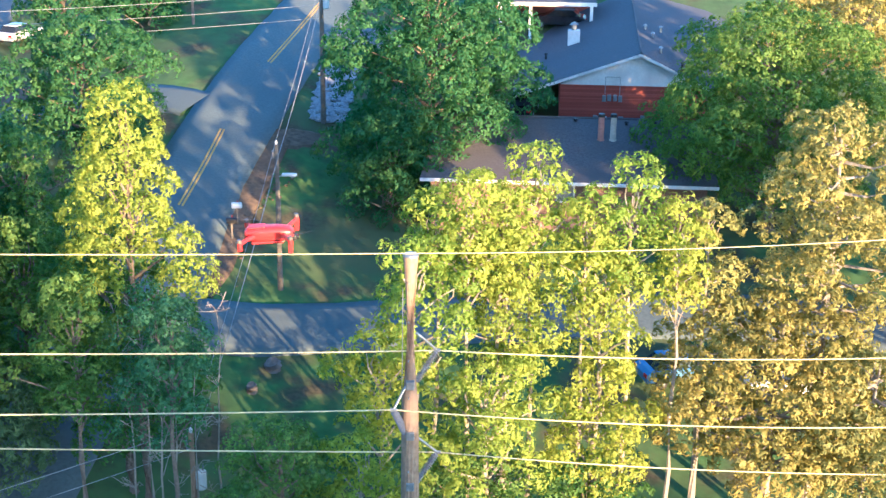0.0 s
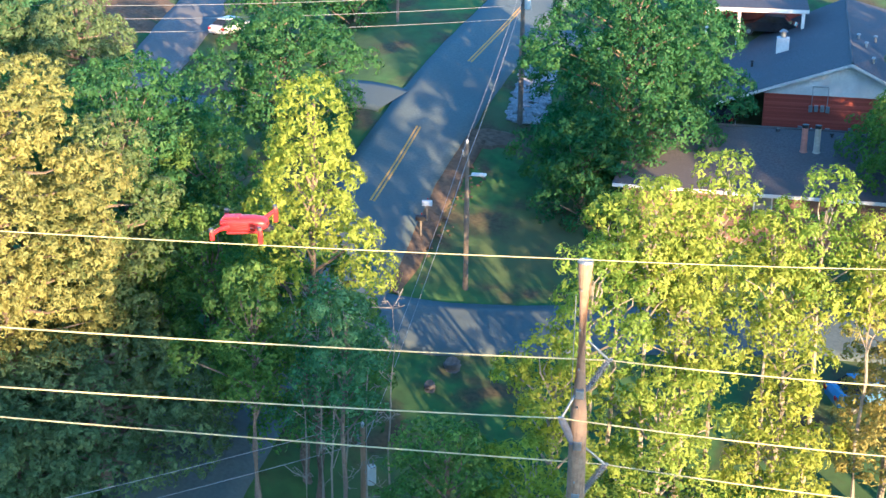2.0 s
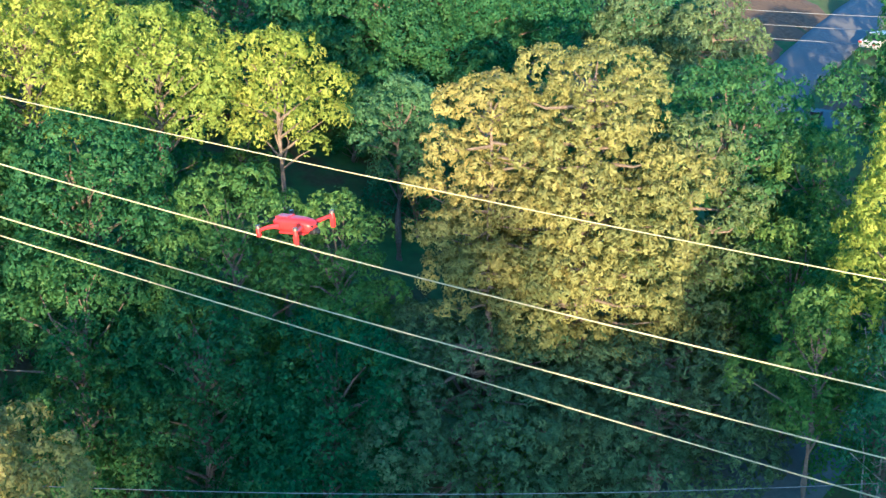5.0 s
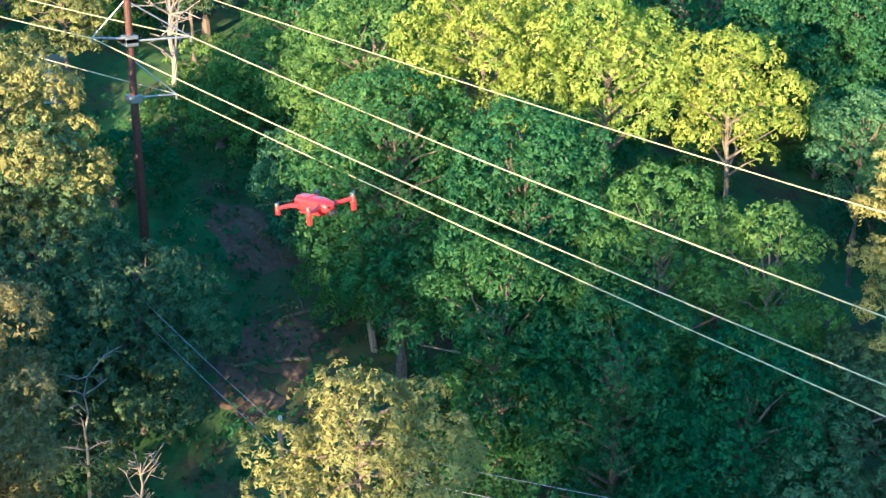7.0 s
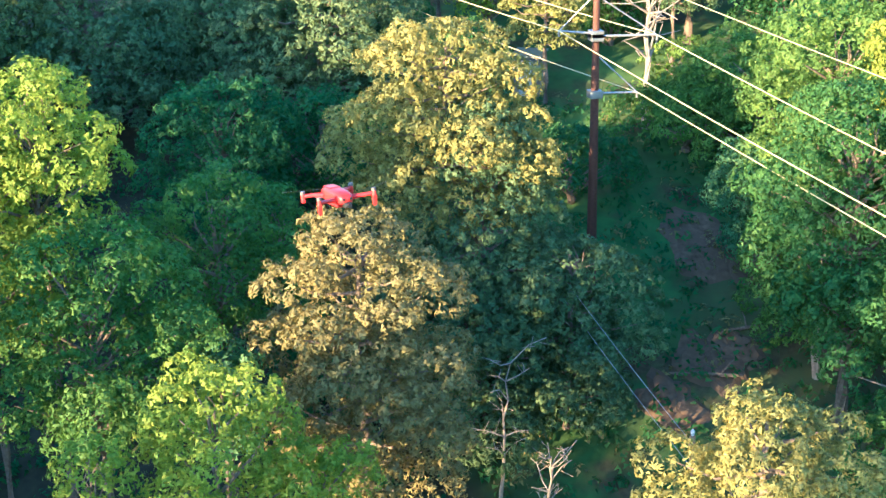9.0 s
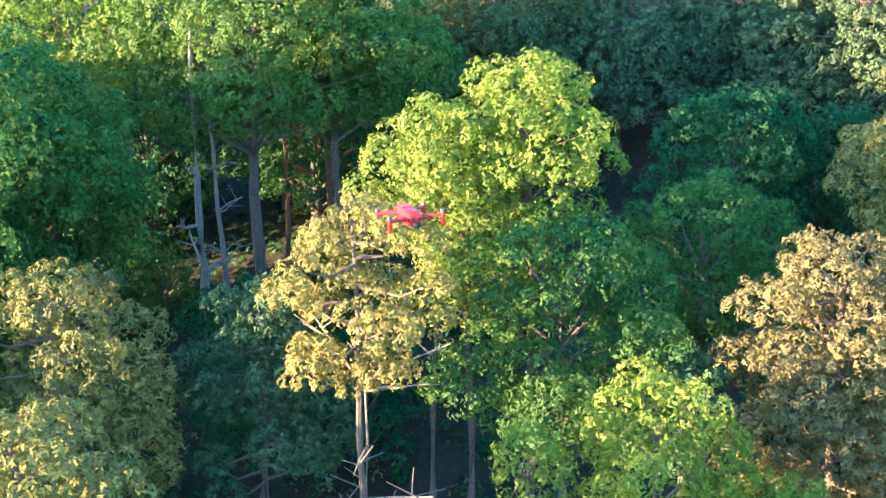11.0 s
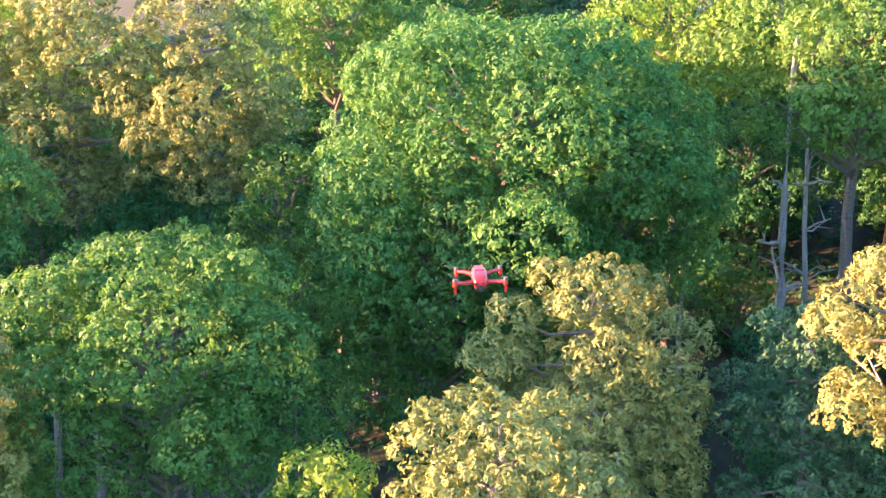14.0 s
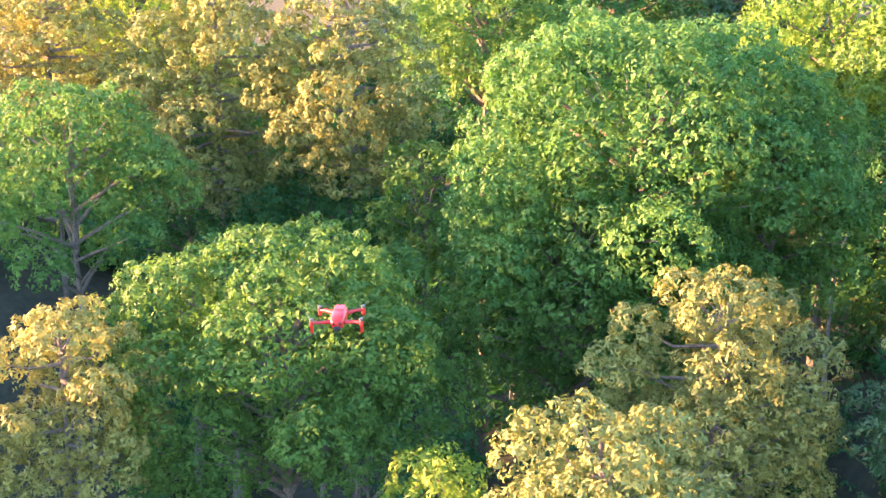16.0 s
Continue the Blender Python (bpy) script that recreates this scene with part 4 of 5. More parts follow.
    panel_box(root, "chimney", -4.4, -3.5, 9.6, 10.4, 3.2, 4.9, WHITE_PAINT, 0.03, "white boxed chimney")
    bm = bmesh.new()
    tube_run(bm, [(-3.95, 10, 4.85), (-3.95, 10, 5.3), (-3.95, 10, 5.32), (-3.95, 10, 5.5)], [0.2, 0.2, 0.34, 0.1], 10)
    part("cowl", bm, GALVANISED, root)
    return root


def low_house():
    g = land(7, 84)
    root = thing("house", Matrix.Translation((7.35, 84.0, g)) @ Matrix.Rotation(radians(-4), 4, "Z"), "low brick house with a broad brown-grey shingle roof", "house")
    x0, x1, front, back, eave, peak = -9.0, 8.6, -3.6, 8.2, 3.0, 4.9
    panel_box(root, "wall", x0 + 0.6, x1 - 0.6, front, front + 0.25, -1.2, eave - 0.16, MORTAR_BROWN, 0)
    panel_box(root, "wall", x0 + 0.6, x0 + 0.85, front + 0.25, back, -0.6, eave - 0.16, MORTAR_BROWN, 0)
    panel_box(root, "wall", x1 - 0.85, x1 - 0.6, front + 0.25, back, -0.6, eave - 0.16, MORTAR_BROWN, 0)
    panel_box(root, "wall", x0 + 0.6, x1 - 0.6, back, back + 0.25, -0.4, eave - 0.16, MORTAR_BROWN, 0)
    courses(root, x0 + 0.6, x1 - 0.6, front - 0.001, -0.9, eave - 0.2, BRICK_BROWN)
    mid = 3.6
    part("roof", roof_slab(bmesh.new(), (x0, front - 0.7, eave), (x1, front - 0.7, eave), (x1 - 0.6, mid, peak), (x0 + 0.6, mid, peak)), SHINGLE_BROWN, root, "brown-grey shingle roof slope")
    part("roof", roof_slab(bmesh.new(), (x0 + 0.6, mid, peak), (x1 - 0.6, mid, peak), (x1, back + 0.7, eave), (x0, back + 0.7, eave)), SHINGLE_BROWN, root, "brown-grey shingle roof slope")
    bm = bmesh.new()
    tube(bm, (x0 + 0.6, mid, peak + 0.01), (x1 - 0.6, mid, peak + 0.01), 0.08, 0.08, 6)
    part("ridge_cap", bm, SHINGLE_BROWN, root)
    panel_box(root, "fascia", x0, x1, front - 0.76, front - 0.705, eave - 0.22, eave - 0.02, WHITE_PAINT, 0.01, "white fascia board")
    win = panel_box(root, "window", -0.9, 0.2, front - 0.04, front - 0.012, 1.5, 2.65, WHITE_PAINT, 0.01, "white window with pale blind")
    panel_box(win, "pane", -0.8, 0.1, front - 0.05, front - 0.042, 1.6, 2.55, PORCELAIN, 0)
    for x in (1.75, 2.5):
        bm = bmesh.new()
        tube_run(bm, [(x, 0.9, 3.6), (x, 0.9, 4.25), (x, 0.9, 4.3), (x, 0.9, 5.7)], [0.26, 0.24, 0.19, 0.18], 14)
        pipe = part("chimney", bm, TERRACOTTA if x < 2 else PALE_CLAY, root, "tall round clay chimney" if x < 2 else "tall pale round chimney")
        bm = bmesh.new()
        tube(bm, (x, 0.9, 5.7), (x, 0.9, 5.9), 0.21, 0.2, 14)
        part("chimney_cap", bm, BLACK, pipe)
    for x, y in ((0.2, 3.2), (3.4, 2.9), (5.2, 3.0)):
        small_vent(root, x, y, 4.6, BLACK, 0.25)
    return root


TERRACOTTA = two_scale("chimney_clay_pink", (0.45, 0.20, 0.15), (0.60, 0.30, 0.23), 8.0, 1.2, 0.85, 0.006)
PALE_CLAY = two_scale("chimney_clay_pale", (0.52, 0.44, 0.34), (0.68, 0.60, 0.48), 8.0, 1.2, 0.85, 0.006)
CAR_DARK = two_scale("car_paint_dark", (0.012, 0.013, 0.018), (0.03, 0.03, 0.036), 4.0, 1.0, 0.22, 0.0)
CAR_WHITE = two_scale("car_paint_white", (0.70, 0.71, 0.73), (0.80, 0.80, 0.81), 4.0, 1.0, 0.25, 0.0)
CAR_BLUE = two_scale("car_paint_blue", (0.10, 0.22, 0.45), (0.15, 0.30, 0.55), 4.0, 1.0, 0.25, 0.0)
TAIL_RED = two_scale("tail_lamp_red", (0.35, 0.02, 0.02), (0.5, 0.03, 0.03), 9.0, 2.0, 0.25, 0.0)
ROCK = two_scale("rubble_rock_grey", (0.20, 0.21, 0.23), (0.42, 0.43, 0.45), 6.0, 0.8, 0.9, 0.02)
gable_house()
low_house()


def parked_car(x, y, turn, mat, label):
    root = thing("car", Matrix.Translation((x, y, land(x, y) + 0.2)) @ Matrix.Rotation(radians(turn), 4, "Z"), label, "car")
    bm = bmesh.new()
    side = [(-2.2, 0.35), (-2.25, 0.8), (-2.0, 0.98), (-1.1, 1.05), (1.0, 1.0), (2.1, 0.82), (2.25, 0.5), (2.2, 0.3)]
    left = [bm.verts.new((px, -0.88, pz)) for px, pz in side]
    right = [bm.verts.new((px, 0.88, pz)) for px, pz in side]
    bm.faces.new(left[::-1])
    bm.faces.new(right)
    for i in range(len(side)):
        j = (i + 1) % len(side)
        bm.faces.new((left[i], left[j], right[j], right[i]))
    bmesh.ops.bevel(bm, geom=list(bm.edges), offset=0.06, segments=2, affect="EDGES", profile=0.5)
    part("body", bm, mat, root)
    bm = bmesh.new()
    low = [bm.verts.new(p) for p in ((-1.75, -0.8, 1.0), (1.1, -0.8, 0.98), (1.1, 0.8, 0.98), (-1.75, 0.8, 1.0))]
    top = [bm.verts.new(p) for p in ((-1.25, -0.62, 1.42), (0.3, -0.62, 1.45), (0.3, 0.62, 1.45), (-1.25, 0.62, 1.42))]
    for i in range(4):
        j = (i + 1) % 4
        bm.faces.new((low[i], low[j], top[j], top[i]))
    bm.faces.new(low[::-1])
    bm.faces.new(top)
    part("glasshouse", bm, DARK_GLASS, root, "dark car glass")
    part("roof", box(bmesh.new(), -1.28, 0.32, -0.62, 0.62, 1.43, 1.49, 0.02), mat, root)
    for wx in (-1.4, 1.4):
        for wy in (-0.82, 0.82):
            bm = bmesh.new()
            tube(bm, (wx, wy - 0.1, 0.32), (wx, wy + 0.1, 0.32), 0.32, 0.32, 16)
            wheel = part("wheel", bm, BLACK, root)
            bm = bmesh.new()
            tube(bm, (wx, wy - 0.115, 0.32), (wx, wy + 0.115, 0.32), 0.18, 0.18, 12)
            part("rim", bm, GALVANISED, wheel)
    for wy in (-0.7, 0.7):
        part("tail_lamp", box(bmesh.new(), -2.28, -2.2, wy - 0.16, wy + 0.16, 0.68, 0.88, 0.015), TAIL_RED, root)
        part("headlamp", box(bmesh.new(), 2.12, 2.22, wy - 0.18, wy + 0.18, 0.6, 0.76, 0.02), PORCELAIN, root)
    return root


parked_car(4.9, 97.0, 80, CAR_DARK, "dark car parked beside the brick house")
parked_car(-37.0, 119.0, 70, CAR_WHITE, "white car parked at the top of the driveway")
parked_car(11.8, 66.0, 15, CAR_BLUE, "blue car parked beyond the trees")
parked_car(17.0, 65.0, 5, CAR_WHITE, "pale car parked beyond the trees")


def carport():
    g = land(7, 111)
    root = thing("carport", Matrix.Translation((7.6, 111.5, g)), "open carport with white posts and dark roof", "carport")
    part("roof", roof_slab(bmesh.new(), (-4.2, -0.4, 3.1), (3.6, -0.4, 3.1), (3.6, 6, 3.9), (-4.2, 6, 3.9)), SHINGLE, root)
    panel_box(root, "beam", -4.2, 3.6, -0.46, -0.405, 2.78, 3.08, WHITE_PAINT, 0.01, "white beam")
    for x in (-1.6, 3.2, -4.0):
        panel_box(root, "post", x - 0.12, x + 0.12, -0.35, -0.12, -0.4, 2.9, WHITE_PAINT, 0.01, "white post")
    panel_box(root, "back_wall", -4.2, 3.6, 5.6, 5.8, -0.4, 3.2, MORTAR, 0)


carport()
parked_car(8.4, 113.6, 172, CAR_DARK, "black car parked under the carport")


def awning():
    g = land(11, 90.5)
    root = thing("awning", Matrix.Translation((11.9, 90.6, g)) @ Matrix.Rotation(radians(-5), 4, "Z"), "low flat dark patio awning on pale posts", "awning")
    part("panel", roof_slab(bmesh.new(), (-2.1, -1.3, 2.15), (2.1, -1.3, 2.15), (1.8, 1.4, 2.55), (-1.8, 1.4, 2.55), 0.07), SHINGLE, root)
    for x in (-2.0, 2.0):
        bm = bmesh.new()
        tube(bm, (x, -1.2, -0.3), (x, -1.2, 2.1), 0.04, 0.04, 8)
        part("post", bm, WHITE_PAINT, root)
        bm = bmesh.new()
        tube(bm, (x, -1.3, 2.16), (x * 0.9, 1.4, 2.58), 0.035, 0.035, 6)
        part("edge_rail", bm, WHITE_PAINT, root)


awning()


def wheelie_bin(x, y):
    root = thing("wheelie_bin", Matrix.Translation((x, y, land(x, y) + 0.15)), "black wheeled rubbish bin at the kerb", "bin", "bins")
    bm = bmesh.new()
    bmesh.ops.create_cone(bm, cap_ends=True, segments=4, radius1=0.34, radius2=0.46, depth=1.0, matrix=Matrix.Translation((0, 0, 0.58)) @ Matrix.Rotation(radians(45), 4, "Z"))
    part("tub", bm, BLACK, root)
    part("lid", box(bmesh.new(), -0.36, 0.36, -0.38, 0.36, 1.08, 1.18, 0.03), BLACK, root)
    for wx in (-0.27, 0.27):
        bm = bmesh.new()
        tube(bm, (wx - 0.03, 0.3, 0.13), (wx + 0.03, 0.3, 0.13), 0.13, 0.13, 12)
        part("wheel", bm, BLACK, root)


wheelie_bin(-34.0, 97.6)
wheelie_bin(-42.5, 98.8)
wheelie_bin(5.9, 93.6)


def mailbox(x, y, mat, label):
    root = thing("mailbox", Matrix.Translation((x, y, land(x, y) + 0.1)) @ Matrix.Rotation(radians(95), 4, "Z"), label, "mailbox", "roadside mailboxes")
    part("post", box(bmesh.new(), -0.05, 0.05, -0.05, 0.05, -0.3, 1.0, 0.01), POLE_GREY, root)
    bm = bmesh.new()
    box(bm, -0.16, 0.16, -0.3, 0.3, 1.0, 1.16, 0.02)
    bmesh.ops.create_cone(bm, cap_ends=True, segments=16, radius1=0.16, radius2=0.16, depth=0.6, matrix=Matrix.Translation((0, 0, 1.16)) @ Matrix.Rotation(radians(90), 4, "X"))
    case = part("case", bm, mat, root)
    part("flag", box(bmesh.new(), 0.165, 0.18, -0.05, 0.0, 1.15, 1.4, 0.004), TAIL_RED, case)


mailbox(-12.7, 79.2, WHITE_PAINT, "white mailbox on a post at the verge")
mailbox(-12.75, 77.4, BLACK, "black mailbox on a post at the verge")


def rock_mesh(rng, size, squash=0.6):
    bm = bmesh.new()
    bmesh.ops.create_icosphere(bm, subdivisions=1, radius=size)
    for v in bm.verts:
        v.co = Vector((v.co.x * rng.uniform(0.7, 1.25), v.co.y * rng.uniform(0.7, 1.25), v.co.z * squash * rng.uniform(0.7, 1.2)))
    return bm


def rubble(name, spots, size, mat, label):
    """A spread of loose stones, too many to count."""
    rng = random.Random(3)
    bm = bmesh.new()
    for x, y in spots:
        stone = rock_mesh(rng, size * rng.uniform(0.5, 1.3))
        me = bpy.data.meshes.new("stone")
        m = Matrix.Translation((x, y, land(x, y) + 0.12)) @ Matrix.Rotation(rng.uniform(0, 6), 4, "Z")
        bmesh.ops.transform(stone, matrix=m, verts=list(stone.verts))
        stone.to_mesh(me)
        stone.free()
        bm.from_mesh(me)
        bpy.data.meshes.remove(me)
    return tagged(part(name, bm, mat), label, "rubble", kind="stuff")


rr = random.Random(11)
rubble("rubble", [(rr.uniform(-9.9, -7.3), rr.uniform(94.6, 104)) for _ in range(420)], 0.24, ROCK, "bank of loose grey rock rubble")
rubble("rubble", [(-13.4 + rr.gauss(0, 0.45) + 0.09 * k * 0.1, 71.5 + 0.06 * k) for k in range(260)], 0.11, SOIL, "broken earth and stones along the verge")


def tree_stump(x, y, r, label):
    root = thing("stump", Matrix.Translation((x, y, land(x, y))), label, "stump", "lawn stumps")
    bm = bmesh.new()
    tube_run(bm, [(0, 0, -0.1), (0.02, 0, 0.1), (0, 0.02, 0.24), (0, 0, 0.27)], [r * 1.25, r * 1.05, r, r * 0.8], 14)
    part("wood", bm, POLE_GREY, root)


tree_stump(-9.1, 66.1, 0.45, "broad cut tree stump on the lawn")
tree_stump(-9.9, 64.0, 0.28, "small cut stump on the lawn")


def shed(x, y):
    root = thing("shed", Matrix.Translation((x, y, land(x, y))) @ Matrix.Rotation(radians(58), 4, "Z"), "small pale blue-grey shed among trees", "shed")
    panel_box(root, "wall", -0.8, 0.8, -0.7, 0.7, -0.3, 2.2, PORCELAIN, 0.01, "pale metal walls")
    part("roof", roof_slab(bmesh.new(), (-0.95, -0.9, 2.2), (0.95, -0.9, 2.2), (0.95, 0.9, 2.4), (-0.95, 0.9, 2.4), 0.1), GALVANISED, root)
    panel_box(root, "door", -0.4, 0.35, -0.75, -0.704, -0.2, 1.9, WHITE_PAINT, 0.01)


shed(-77.7, 31.8)


# ---- bare trees, snags and dead wood ----
def bare_tree(x, y, top, spread, mat, label, seed, lean=0.0, forks=5, radius=0.16, name="bare_tree"):
    g = land(x, y)
    rng = random.Random(seed)
    root = thing(name, Matrix.Translation((x, y, g)), label, "tree", "bare trees")
    h = top - g
    bm = bmesh.new()
    knots = [Vector((lean * h * (k / 8) + rng.uniform(-0.1, 0.1), rng.uniform(-0.1, 0.1), h * k / 8 - (0.4 if k == 0 else 0))) for k in range(9)]
    tube_run(bm, knots, [radius * (1.2 - 0.12 * k) for k in range(9)], 7)
    part("trunk", bm, mat, root)
    for i in range(forks * 3):
        bm = bmesh.new()
        a = knots[rng.randint(3, 8)]
        ang = rng.uniform(0, 6.28)
        out = Vector((math.cos(ang), math.sin(ang), rng.uniform(0.0, 0.9))) * spread * rng.uniform(0.4, 1.0)
        m = a + out * 0.5 + Vector((0, 0, rng.uniform(-0.2, 0.3)))
        tube_run(bm, [a, m, a + out], [radius * 0.42, radius * 0.27, 0.02], 5)
        for _ in range(3):
            s = a + out * rng.uniform(0.4, 0.9)
            tw = Vector((rng.uniform(-1, 1), rng.uniform(-1, 1), rng.uniform(-0.2, 0.9))) * spread * 0.35
            tube_run(bm, [s, s + tw * 0.5, s + tw], [radius * 0.2, radius * 0.13, 0.012], 4)
        part("branch", bm, mat, root)
    return root


bare_tree(-71.6, 36.9, 36.4, 4.0, BARK_PALE, "pale leafless tree with forked limbs", 1, radius=0.2, forks=7)
bare_tree(-50.4, 37.1, 31.0, 2.6, BARK_PALE, "pale dead tree amid green leaves", 2)
bare_tree(-56.7, -11.0, 35.0, 2.4, BARK_PALE, "tall pale grey trunk with thin branches", 3, radius=0.26, forks=2)
bare_tree(-59.3, -10.7, 34.5, 2.0, BARK_PALE, "slender pale trunk leaning through the wood", 4, lean=0.1, radius=0.15)
bare_tree(-67.2, -7.8, 32.1, 3.0, BARK_ORANGE, "bare orange-brown pine trunk", 5, radius=0.2, forks=2)
bare_tree(-65.8, -9.7, 31.6, 3.0, BARK_ORANGE, "bare orange-brown pine trunk", 6, radius=0.16, forks=2)
bare_tree(-46.7, 21.8, 23.5, 1.4, BARK_PALE, "dead pale snag beside the pine", 7, lean=0.12, forks=4, radius=0.08)
bare_tree(-44.5, 22.8, 20.7, 1.4, BARK_PALE, "broken pale snag in the clearing", 8, lean=0.3, forks=4, radius=0.08)
bare_tree(-41.1, 20.9, 20.1, 0.8, BARK_PALE, "thin pale dead stem in the clearing", 9, lean=0.2, forks=2, radius=0.08)
bare_tree(-37.7, 1.1, 26.8, 3.4, BARK_PALE, "bare lower limbs beneath the round pine", 10, forks=6, radius=0.14)
bare_tree(-59.6, -17.1, 35.2, 2.6, BARK_PALE, "fine grey leafless treetop", 12, forks=9, radius=0.12)
for k in range(5):
    bare_tree(-12.4 + 0.75 * k, 50.2 - 0.4 * (k % 2), 26.0 + 0.5 * (k % 3), 1.0, BARK_PALE, "slim pale sapling with thin twigs", 30 + k, lean=0.02 * (k - 2), forks=4, radius=0.055, name="sapling")


def fallen_log(x, y, length, r, turn, tilt):
    root = thing("fallen_log", Matrix.Translation((x, y, land(x, y) + r)) @ Matrix.Rotation(radians(turn), 4, "Z") @ Matrix.Rotation(radians(tilt), 4, "Y"), "dark fallen log in the cut strip", "log")
    bm = bmesh.new()
    tube_run(bm, [(-length / 2, 0, 0), (-length * 0.1, 0.1, 0.02), (length / 2, 0, 0)], [r, r * 0.9, r * 0.6], 9)
    part("stem", bm, BARK, root)
    bm = bmesh.new()
    tube_run(bm, [(length * 0.2, 0, 0), (length * 0.3, 0.5, 0.3), (length * 0.36, 0.9, 0.4)], [r * 0.4, r * 0.3, 0.02], 6)
    part("branch", bm, BARK, root)


fallen_log(-51.6, 32.4, 3.4, 0.13, 60, -6)
fallen_log(-54.0, 35.0, 2.4, 0.11, 100, -4)


def bare_patch(x, y, r, seed):
    """An irregular patch of bare soil lying on the ground."""
    rng = random.Random(seed)
    bm = bmesh.new()
    rings = []
    for k in range(5):
        rings.append([])
        for a in range(22):
            ang = 6.2832 * a / 22
            d = r * k / 4 * (1 + 0.45 * noise.noise((math.cos(ang) * 1.6 + seed * 3, math.sin(ang) * 1.6, 0)))
            px, py = x + math.cos(ang) * d * 1.4, y + math.sin(ang) * d
            rings[-1].append(bm.verts.new((px, py, land(px, py) + 0.15 - 0.16 * (k == 4) + rng.uniform(-0.02, 0.02))))
    for r0, r1 in zip(rings, rings[1:]):
        for a in range(22):
            if r0 is rings[0]:
                continue
            bm.faces.new((r0[a], r1[a], r1[(a + 1) % 22], r0[(a + 1) % 22]))
    bm.faces.new(rings[1])
    tagged(part("bare_patch", bm, SOIL), "patch of bare reddish-brown soil", "soil", kind="structure")


for k, (x, y, r) in enumerate(((-43.0, 38.2, 1.5), (-47.5, 108, 5.0), (-51, 115, 6.0), (-46, 120, 4.0), (-32, 103, 3.0), (-10.6, 91.5, 1.5), (-61.3, 35.8, 1.7), (-59.0, 37.3, 1.5), (-59.5, 35.5, 1.5), (-52.8, 34.2, 1.3), (-40.3, 38.9, 1.6), (-52.4, 33.1, 1.5), (-50.4, 30.4, 1.4))):
    bare_patch(x, y, r, k)


# ---- the small red aircraft ----
PROP = bpy.data.materials.new("propeller_blur")
PROP.use_nodes = True
PROP.node_tree.nodes["Principled BSDF"].inputs["Base Color"].default_value = (0.25, 0.25, 0.25, 1)
PROP.node_tree.nodes["Principled BSDF"].inputs["Alpha"].default_value = 0.045


def loft(bm, rings):
    """A skin through rings of points, closed at both ends."""
    made = [[bm.verts.new(p) for p in ring] for ring in rings]
    for r0, r1 in zip(made, made[1:]):
        n = len(r0)
        for k in range(n):
            bm.faces.new((r0[k], r0[(k + 1) % n], r1[(k + 1) % n], r1[k]))
    bm.faces.new(made[0][::-1])
    bm.faces.new(made[-1])
    return bm


def body_ring(x, half, low, high, n=16):
    """A rounded box section across the body."""
    out = []
    for k in range(n):
        a = 6.2832 * (k + 0.5) / n
        c, s = math.cos(a), math.sin(a)
        out.append((x, half * math.copysign(abs(c) ** 0.55, c), (low + high) / 2 + (high - low) / 2 * math.copysign(abs(s) ** 0.55, s)))
    return out


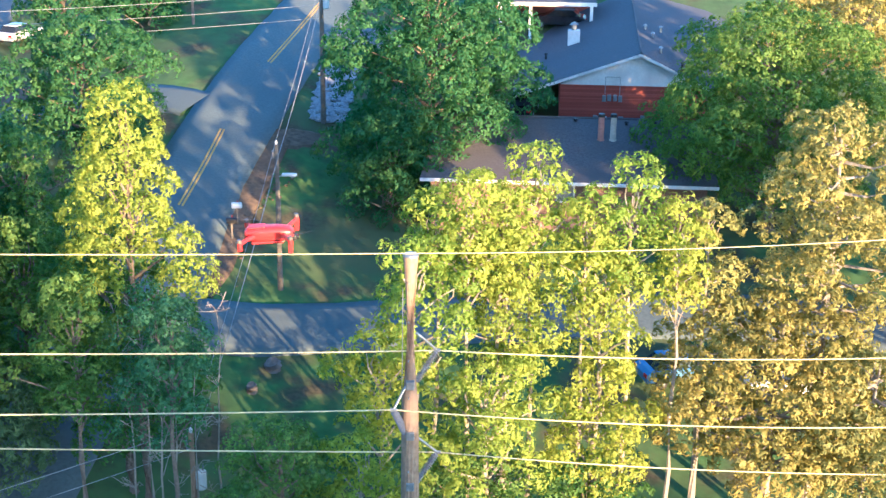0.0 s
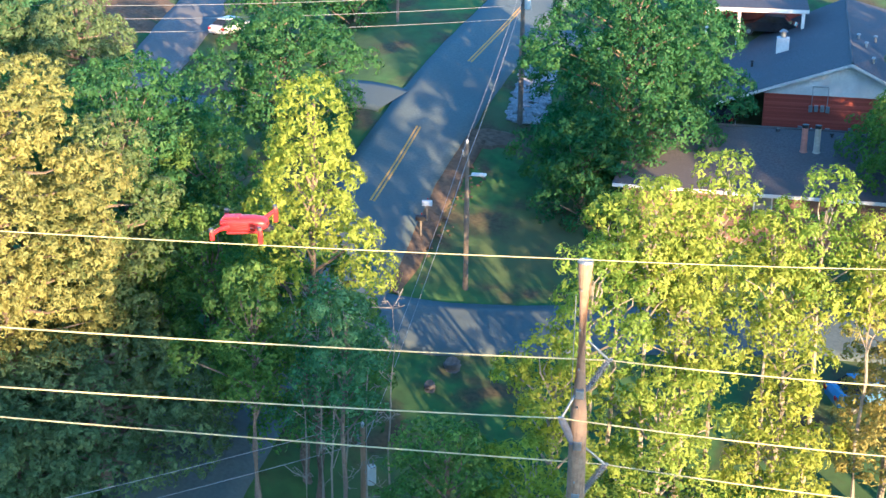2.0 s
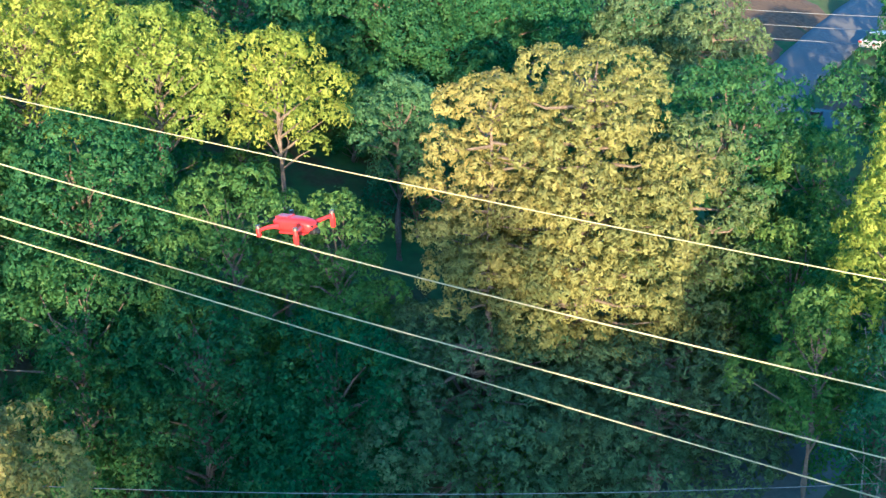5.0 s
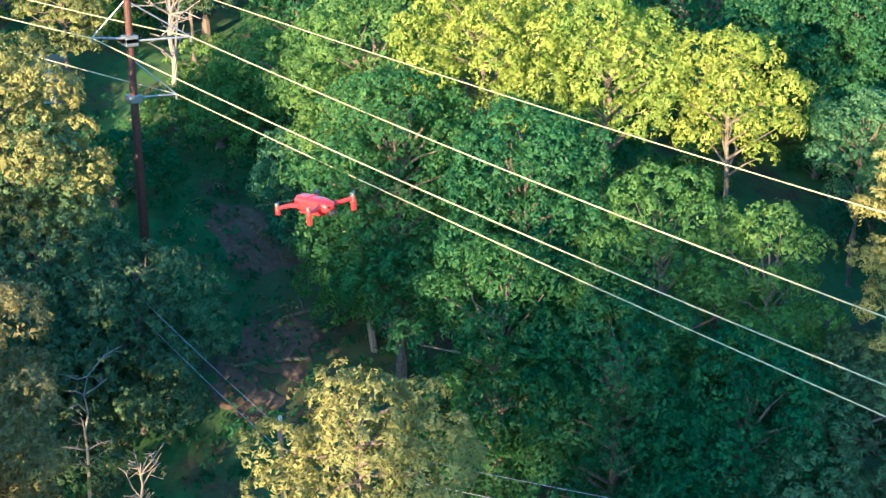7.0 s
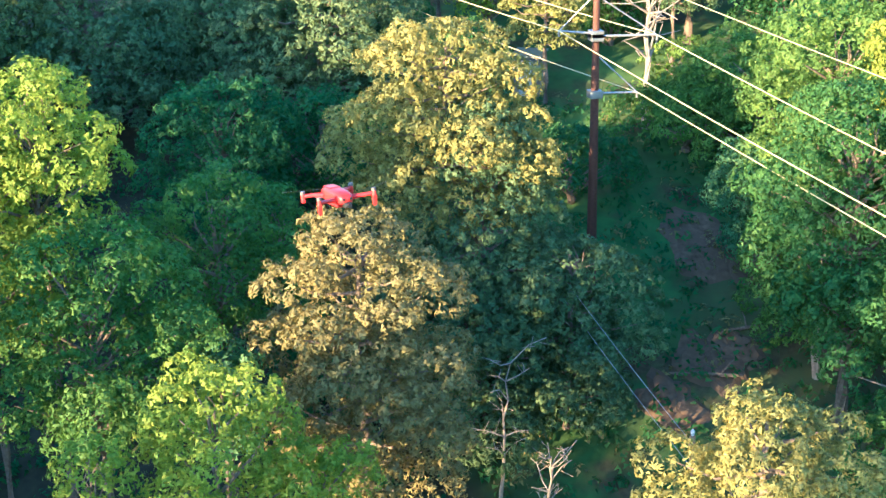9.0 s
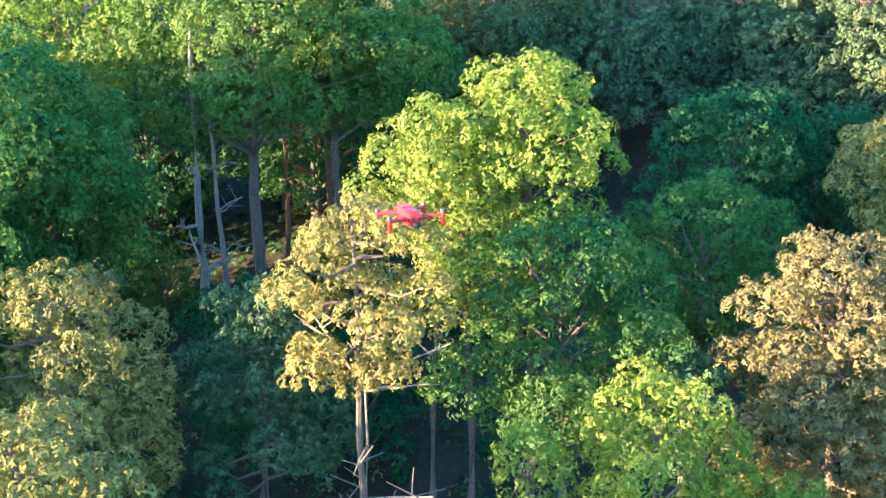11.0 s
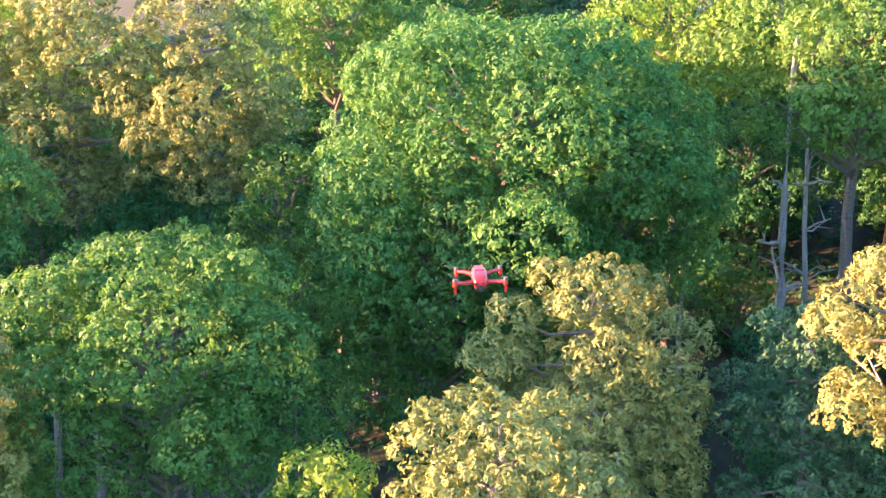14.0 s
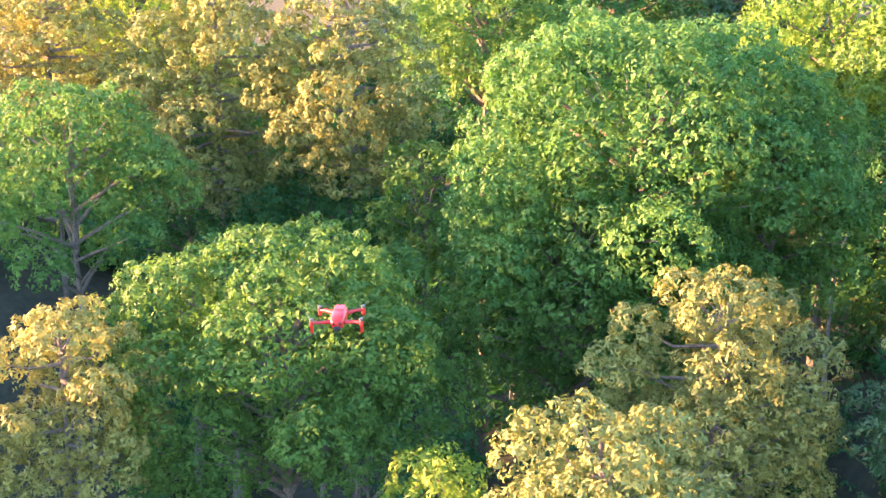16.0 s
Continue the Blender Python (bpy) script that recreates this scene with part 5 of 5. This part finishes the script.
def red_drone():
    root = thing("drone", Matrix.Identity(4), "small red quadcopter drone flying with open arms", "drone")
    bm = loft(bmesh.new(), [body_ring(-0.135, 0.028, -0.012, 0.03), body_ring(-0.12, 0.045, -0.026, 0.042), body_ring(-0.04, 0.052, -0.034, 0.05),
                            body_ring(0.06, 0.050, -0.032, 0.046), body_ring(0.115, 0.042, -0.024, 0.034), body_ring(0.135, 0.028, -0.012, 0.018)])
    for f in bm.faces:
        f.smooth = True
    body = part("body", bm, RED_SHELL, root)
    part("battery", box(bmesh.new(), -0.115, -0.02, -0.032, 0.032, 0.044, 0.053, 0.004), RED_SHELL, body)
    part("belly", box(bmesh.new(), -0.10, 0.08, -0.036, 0.036, -0.046, -0.031, 0.006), RED_SHELL, body)
    gimbal = part("gimbal", box(bmesh.new(), 0.105, 0.15, -0.024, 0.024, -0.042, -0.008, 0.01), BLACK, root, "black camera gimbal")
    bm = bmesh.new()
    tube(bm, (0.148, 0, -0.026), (0.164, 0, -0.026), 0.013, 0.012, 12)
    part("camera_lens", bm, DARK_GLASS, gimbal)
    for y in (-0.022, 0.022):
        bm = bmesh.new()
        tube(bm, (0.128, y, 0.008), (0.139, y, 0.008), 0.008, 0.008, 10)
        part("sensor", bm, BLACK, root)
    for x, y, bx, by, front in ((0.135, 0.165, 0.085, 0.045, True), (0.135, -0.165, 0.085, -0.045, True), (-0.145, 0.148, -0.085, 0.045, False), (-0.145, -0.148, -0.085, -0.045, False)):
        z = 0.016 if front else 0.004
        bm = bmesh.new()
        tube_run(bm, [(bx, by, 0.004), ((bx + x) / 2, (by + y) / 2, 0.010), (x, y, z)], [0.016, 0.0115, 0.0105], 8)
        arm = part("arm", bm, RED_SHELL, root)
        bm = bmesh.new()
        tube(bm, (x, y, z - 0.018), (x, y, z + 0.012), 0.014, 0.013, 14)
        part("motor_mount", bm, RED_SHELL, arm)
        bm = bmesh.new()
        tube(bm, (x, y, z + 0.012), (x, y, z + 0.03), 0.0145, 0.013, 14)
        part("motor", bm, PALE_METAL, arm, "pale silver motor")
        if front:
            bm = loft(bmesh.new(), [[(x + dx * 0.013, y + dy * 0.010, z - 0.015) for dx, dy in ((-1, -1), (1, -1), (1, 1), (-1, 1))],
                                    [(x + dx * 0.010 - 0.004, y + dy * 0.008, z - 0.07) for dx, dy in ((-1, -1), (1, -1), (1, 1), (-1, 1))]])
            part("leg", bm, RED_SHELL, arm, "orange-red landing leg")
        else:
            part("foot", box(bmesh.new(), x - 0.012, x + 0.012, y - 0.01, y + 0.01, z - 0.036, z - 0.02, 0.003), RED_SHELL, arm)
        prop = new("propeller")
        prop.parent = root
        for turn in (0, math.pi):
            bm = bmesh.new()
            pts = [(0.005, 0.006), (0.04, 0.013), (0.09, 0.010), (0.12, 0.003), (0.12, -0.002), (0.05, -0.007), (0.005, -0.006)]
            m = Matrix.Translation((x, y, z + 0.034)) @ Matrix.Rotation(turn + x * 9 + y * 5, 4, "Z")
            up = [bm.verts.new(m @ Vector((px, py, 0.0012))) for px, py in pts]
            low = [bm.verts.new(m @ Vector((px, py, -0.0012))) for px, py in pts]
            bm.faces.new(up)
            bm.faces.new(low[::-1])
            for i in range(len(pts)):
                j = (i + 1) % len(pts)
                bm.faces.new((up[i], low[i], low[j], up[j]))
            part("blade", bm, PROP, arm)
        bpy.data.objects.remove(prop)
    return root


drone = red_drone()
DRONE_ROWS = [
    (0.0, -0.977, 7.241, 44.401, 0.0, 4.0),
    (0.5, -0.992, 7.204, 44.399, -0.0, 4.0),
    (1.0, -1.066, 7.234, 44.378, -0.0, 4.0),
    (1.5, -1.180, 7.534, 44.292, -0.1, 4.0),
    (2.0, -1.300, 7.892, 44.219, 0.9, 4.0),
    (2.5, -1.406, 8.118, 44.163, 0.9, 4.0),
    (3.0, -1.484, 8.288, 44.083, 1.7, 4.0),
    (3.2, -1.544, 8.357, 44.048, 1.7, 4.0),
    (5.3, -2.594, 9.256, 43.373, 4.5, 6.0),
    (5.5, -2.746, 9.346, 43.305, 5.7, 6.0),
    (6.0, -3.192, 9.575, 43.172, 8.8, 5.0),
    (6.5, -3.607, 9.619, 43.011, 11.7, 5.0),
    (7.0, -3.929, 9.495, 42.794, 13.6, 5.0),
    (7.5, -4.263, 9.393, 42.626, 13.5, 5.0),
    (8.0, -4.601, 9.379, 42.500, 13.4, 5.0),
    (8.5, -4.878, 9.476, 42.338, 14.3, 5.0),
    (9.0, -5.214, 9.585, 42.178, 15.1, 5.0),
    (9.5, -5.464, 9.608, 42.076, 20.1, 5.0),
    (10.0, -5.646, 9.531, 42.006, 25.0, 5.0),
    (10.2, -5.732, 9.464, 41.965, 26.0, 5.0),
    (12.3, -7.757, 7.987, 40.930, 37.2, -1.0),
    (12.5, -7.883, 7.860, 40.851, 37.2, -1.0),
    (13.0, -8.268, 7.540, 40.613, 37.7, -1.0),
    (13.5, -8.560, 7.271, 40.393, 37.9, -1.0),
    (14.0, -8.672, 7.077, 40.223, 38.1, -1.0),
    (14.5, -8.570, 6.991, 40.197, 38.4, -1.0),
    (15.0, -8.469, 6.809, 40.147, 38.6, -1.0),
    (15.5, -8.525, 6.567, 40.079, 39.8, -1.0),
    (16.0, -8.575, 6.349, 40.024, 41.0, -1.0),
]


def motions():
    """The drone's way: seconds, place, heading and how far its nose is up."""
    walk(drone, [(t, pose(x, y, z, 4 if t < 4 else 2, -nose, heading)) for t, x, y, z, heading, nose in DRONE_ROWS])


motions()
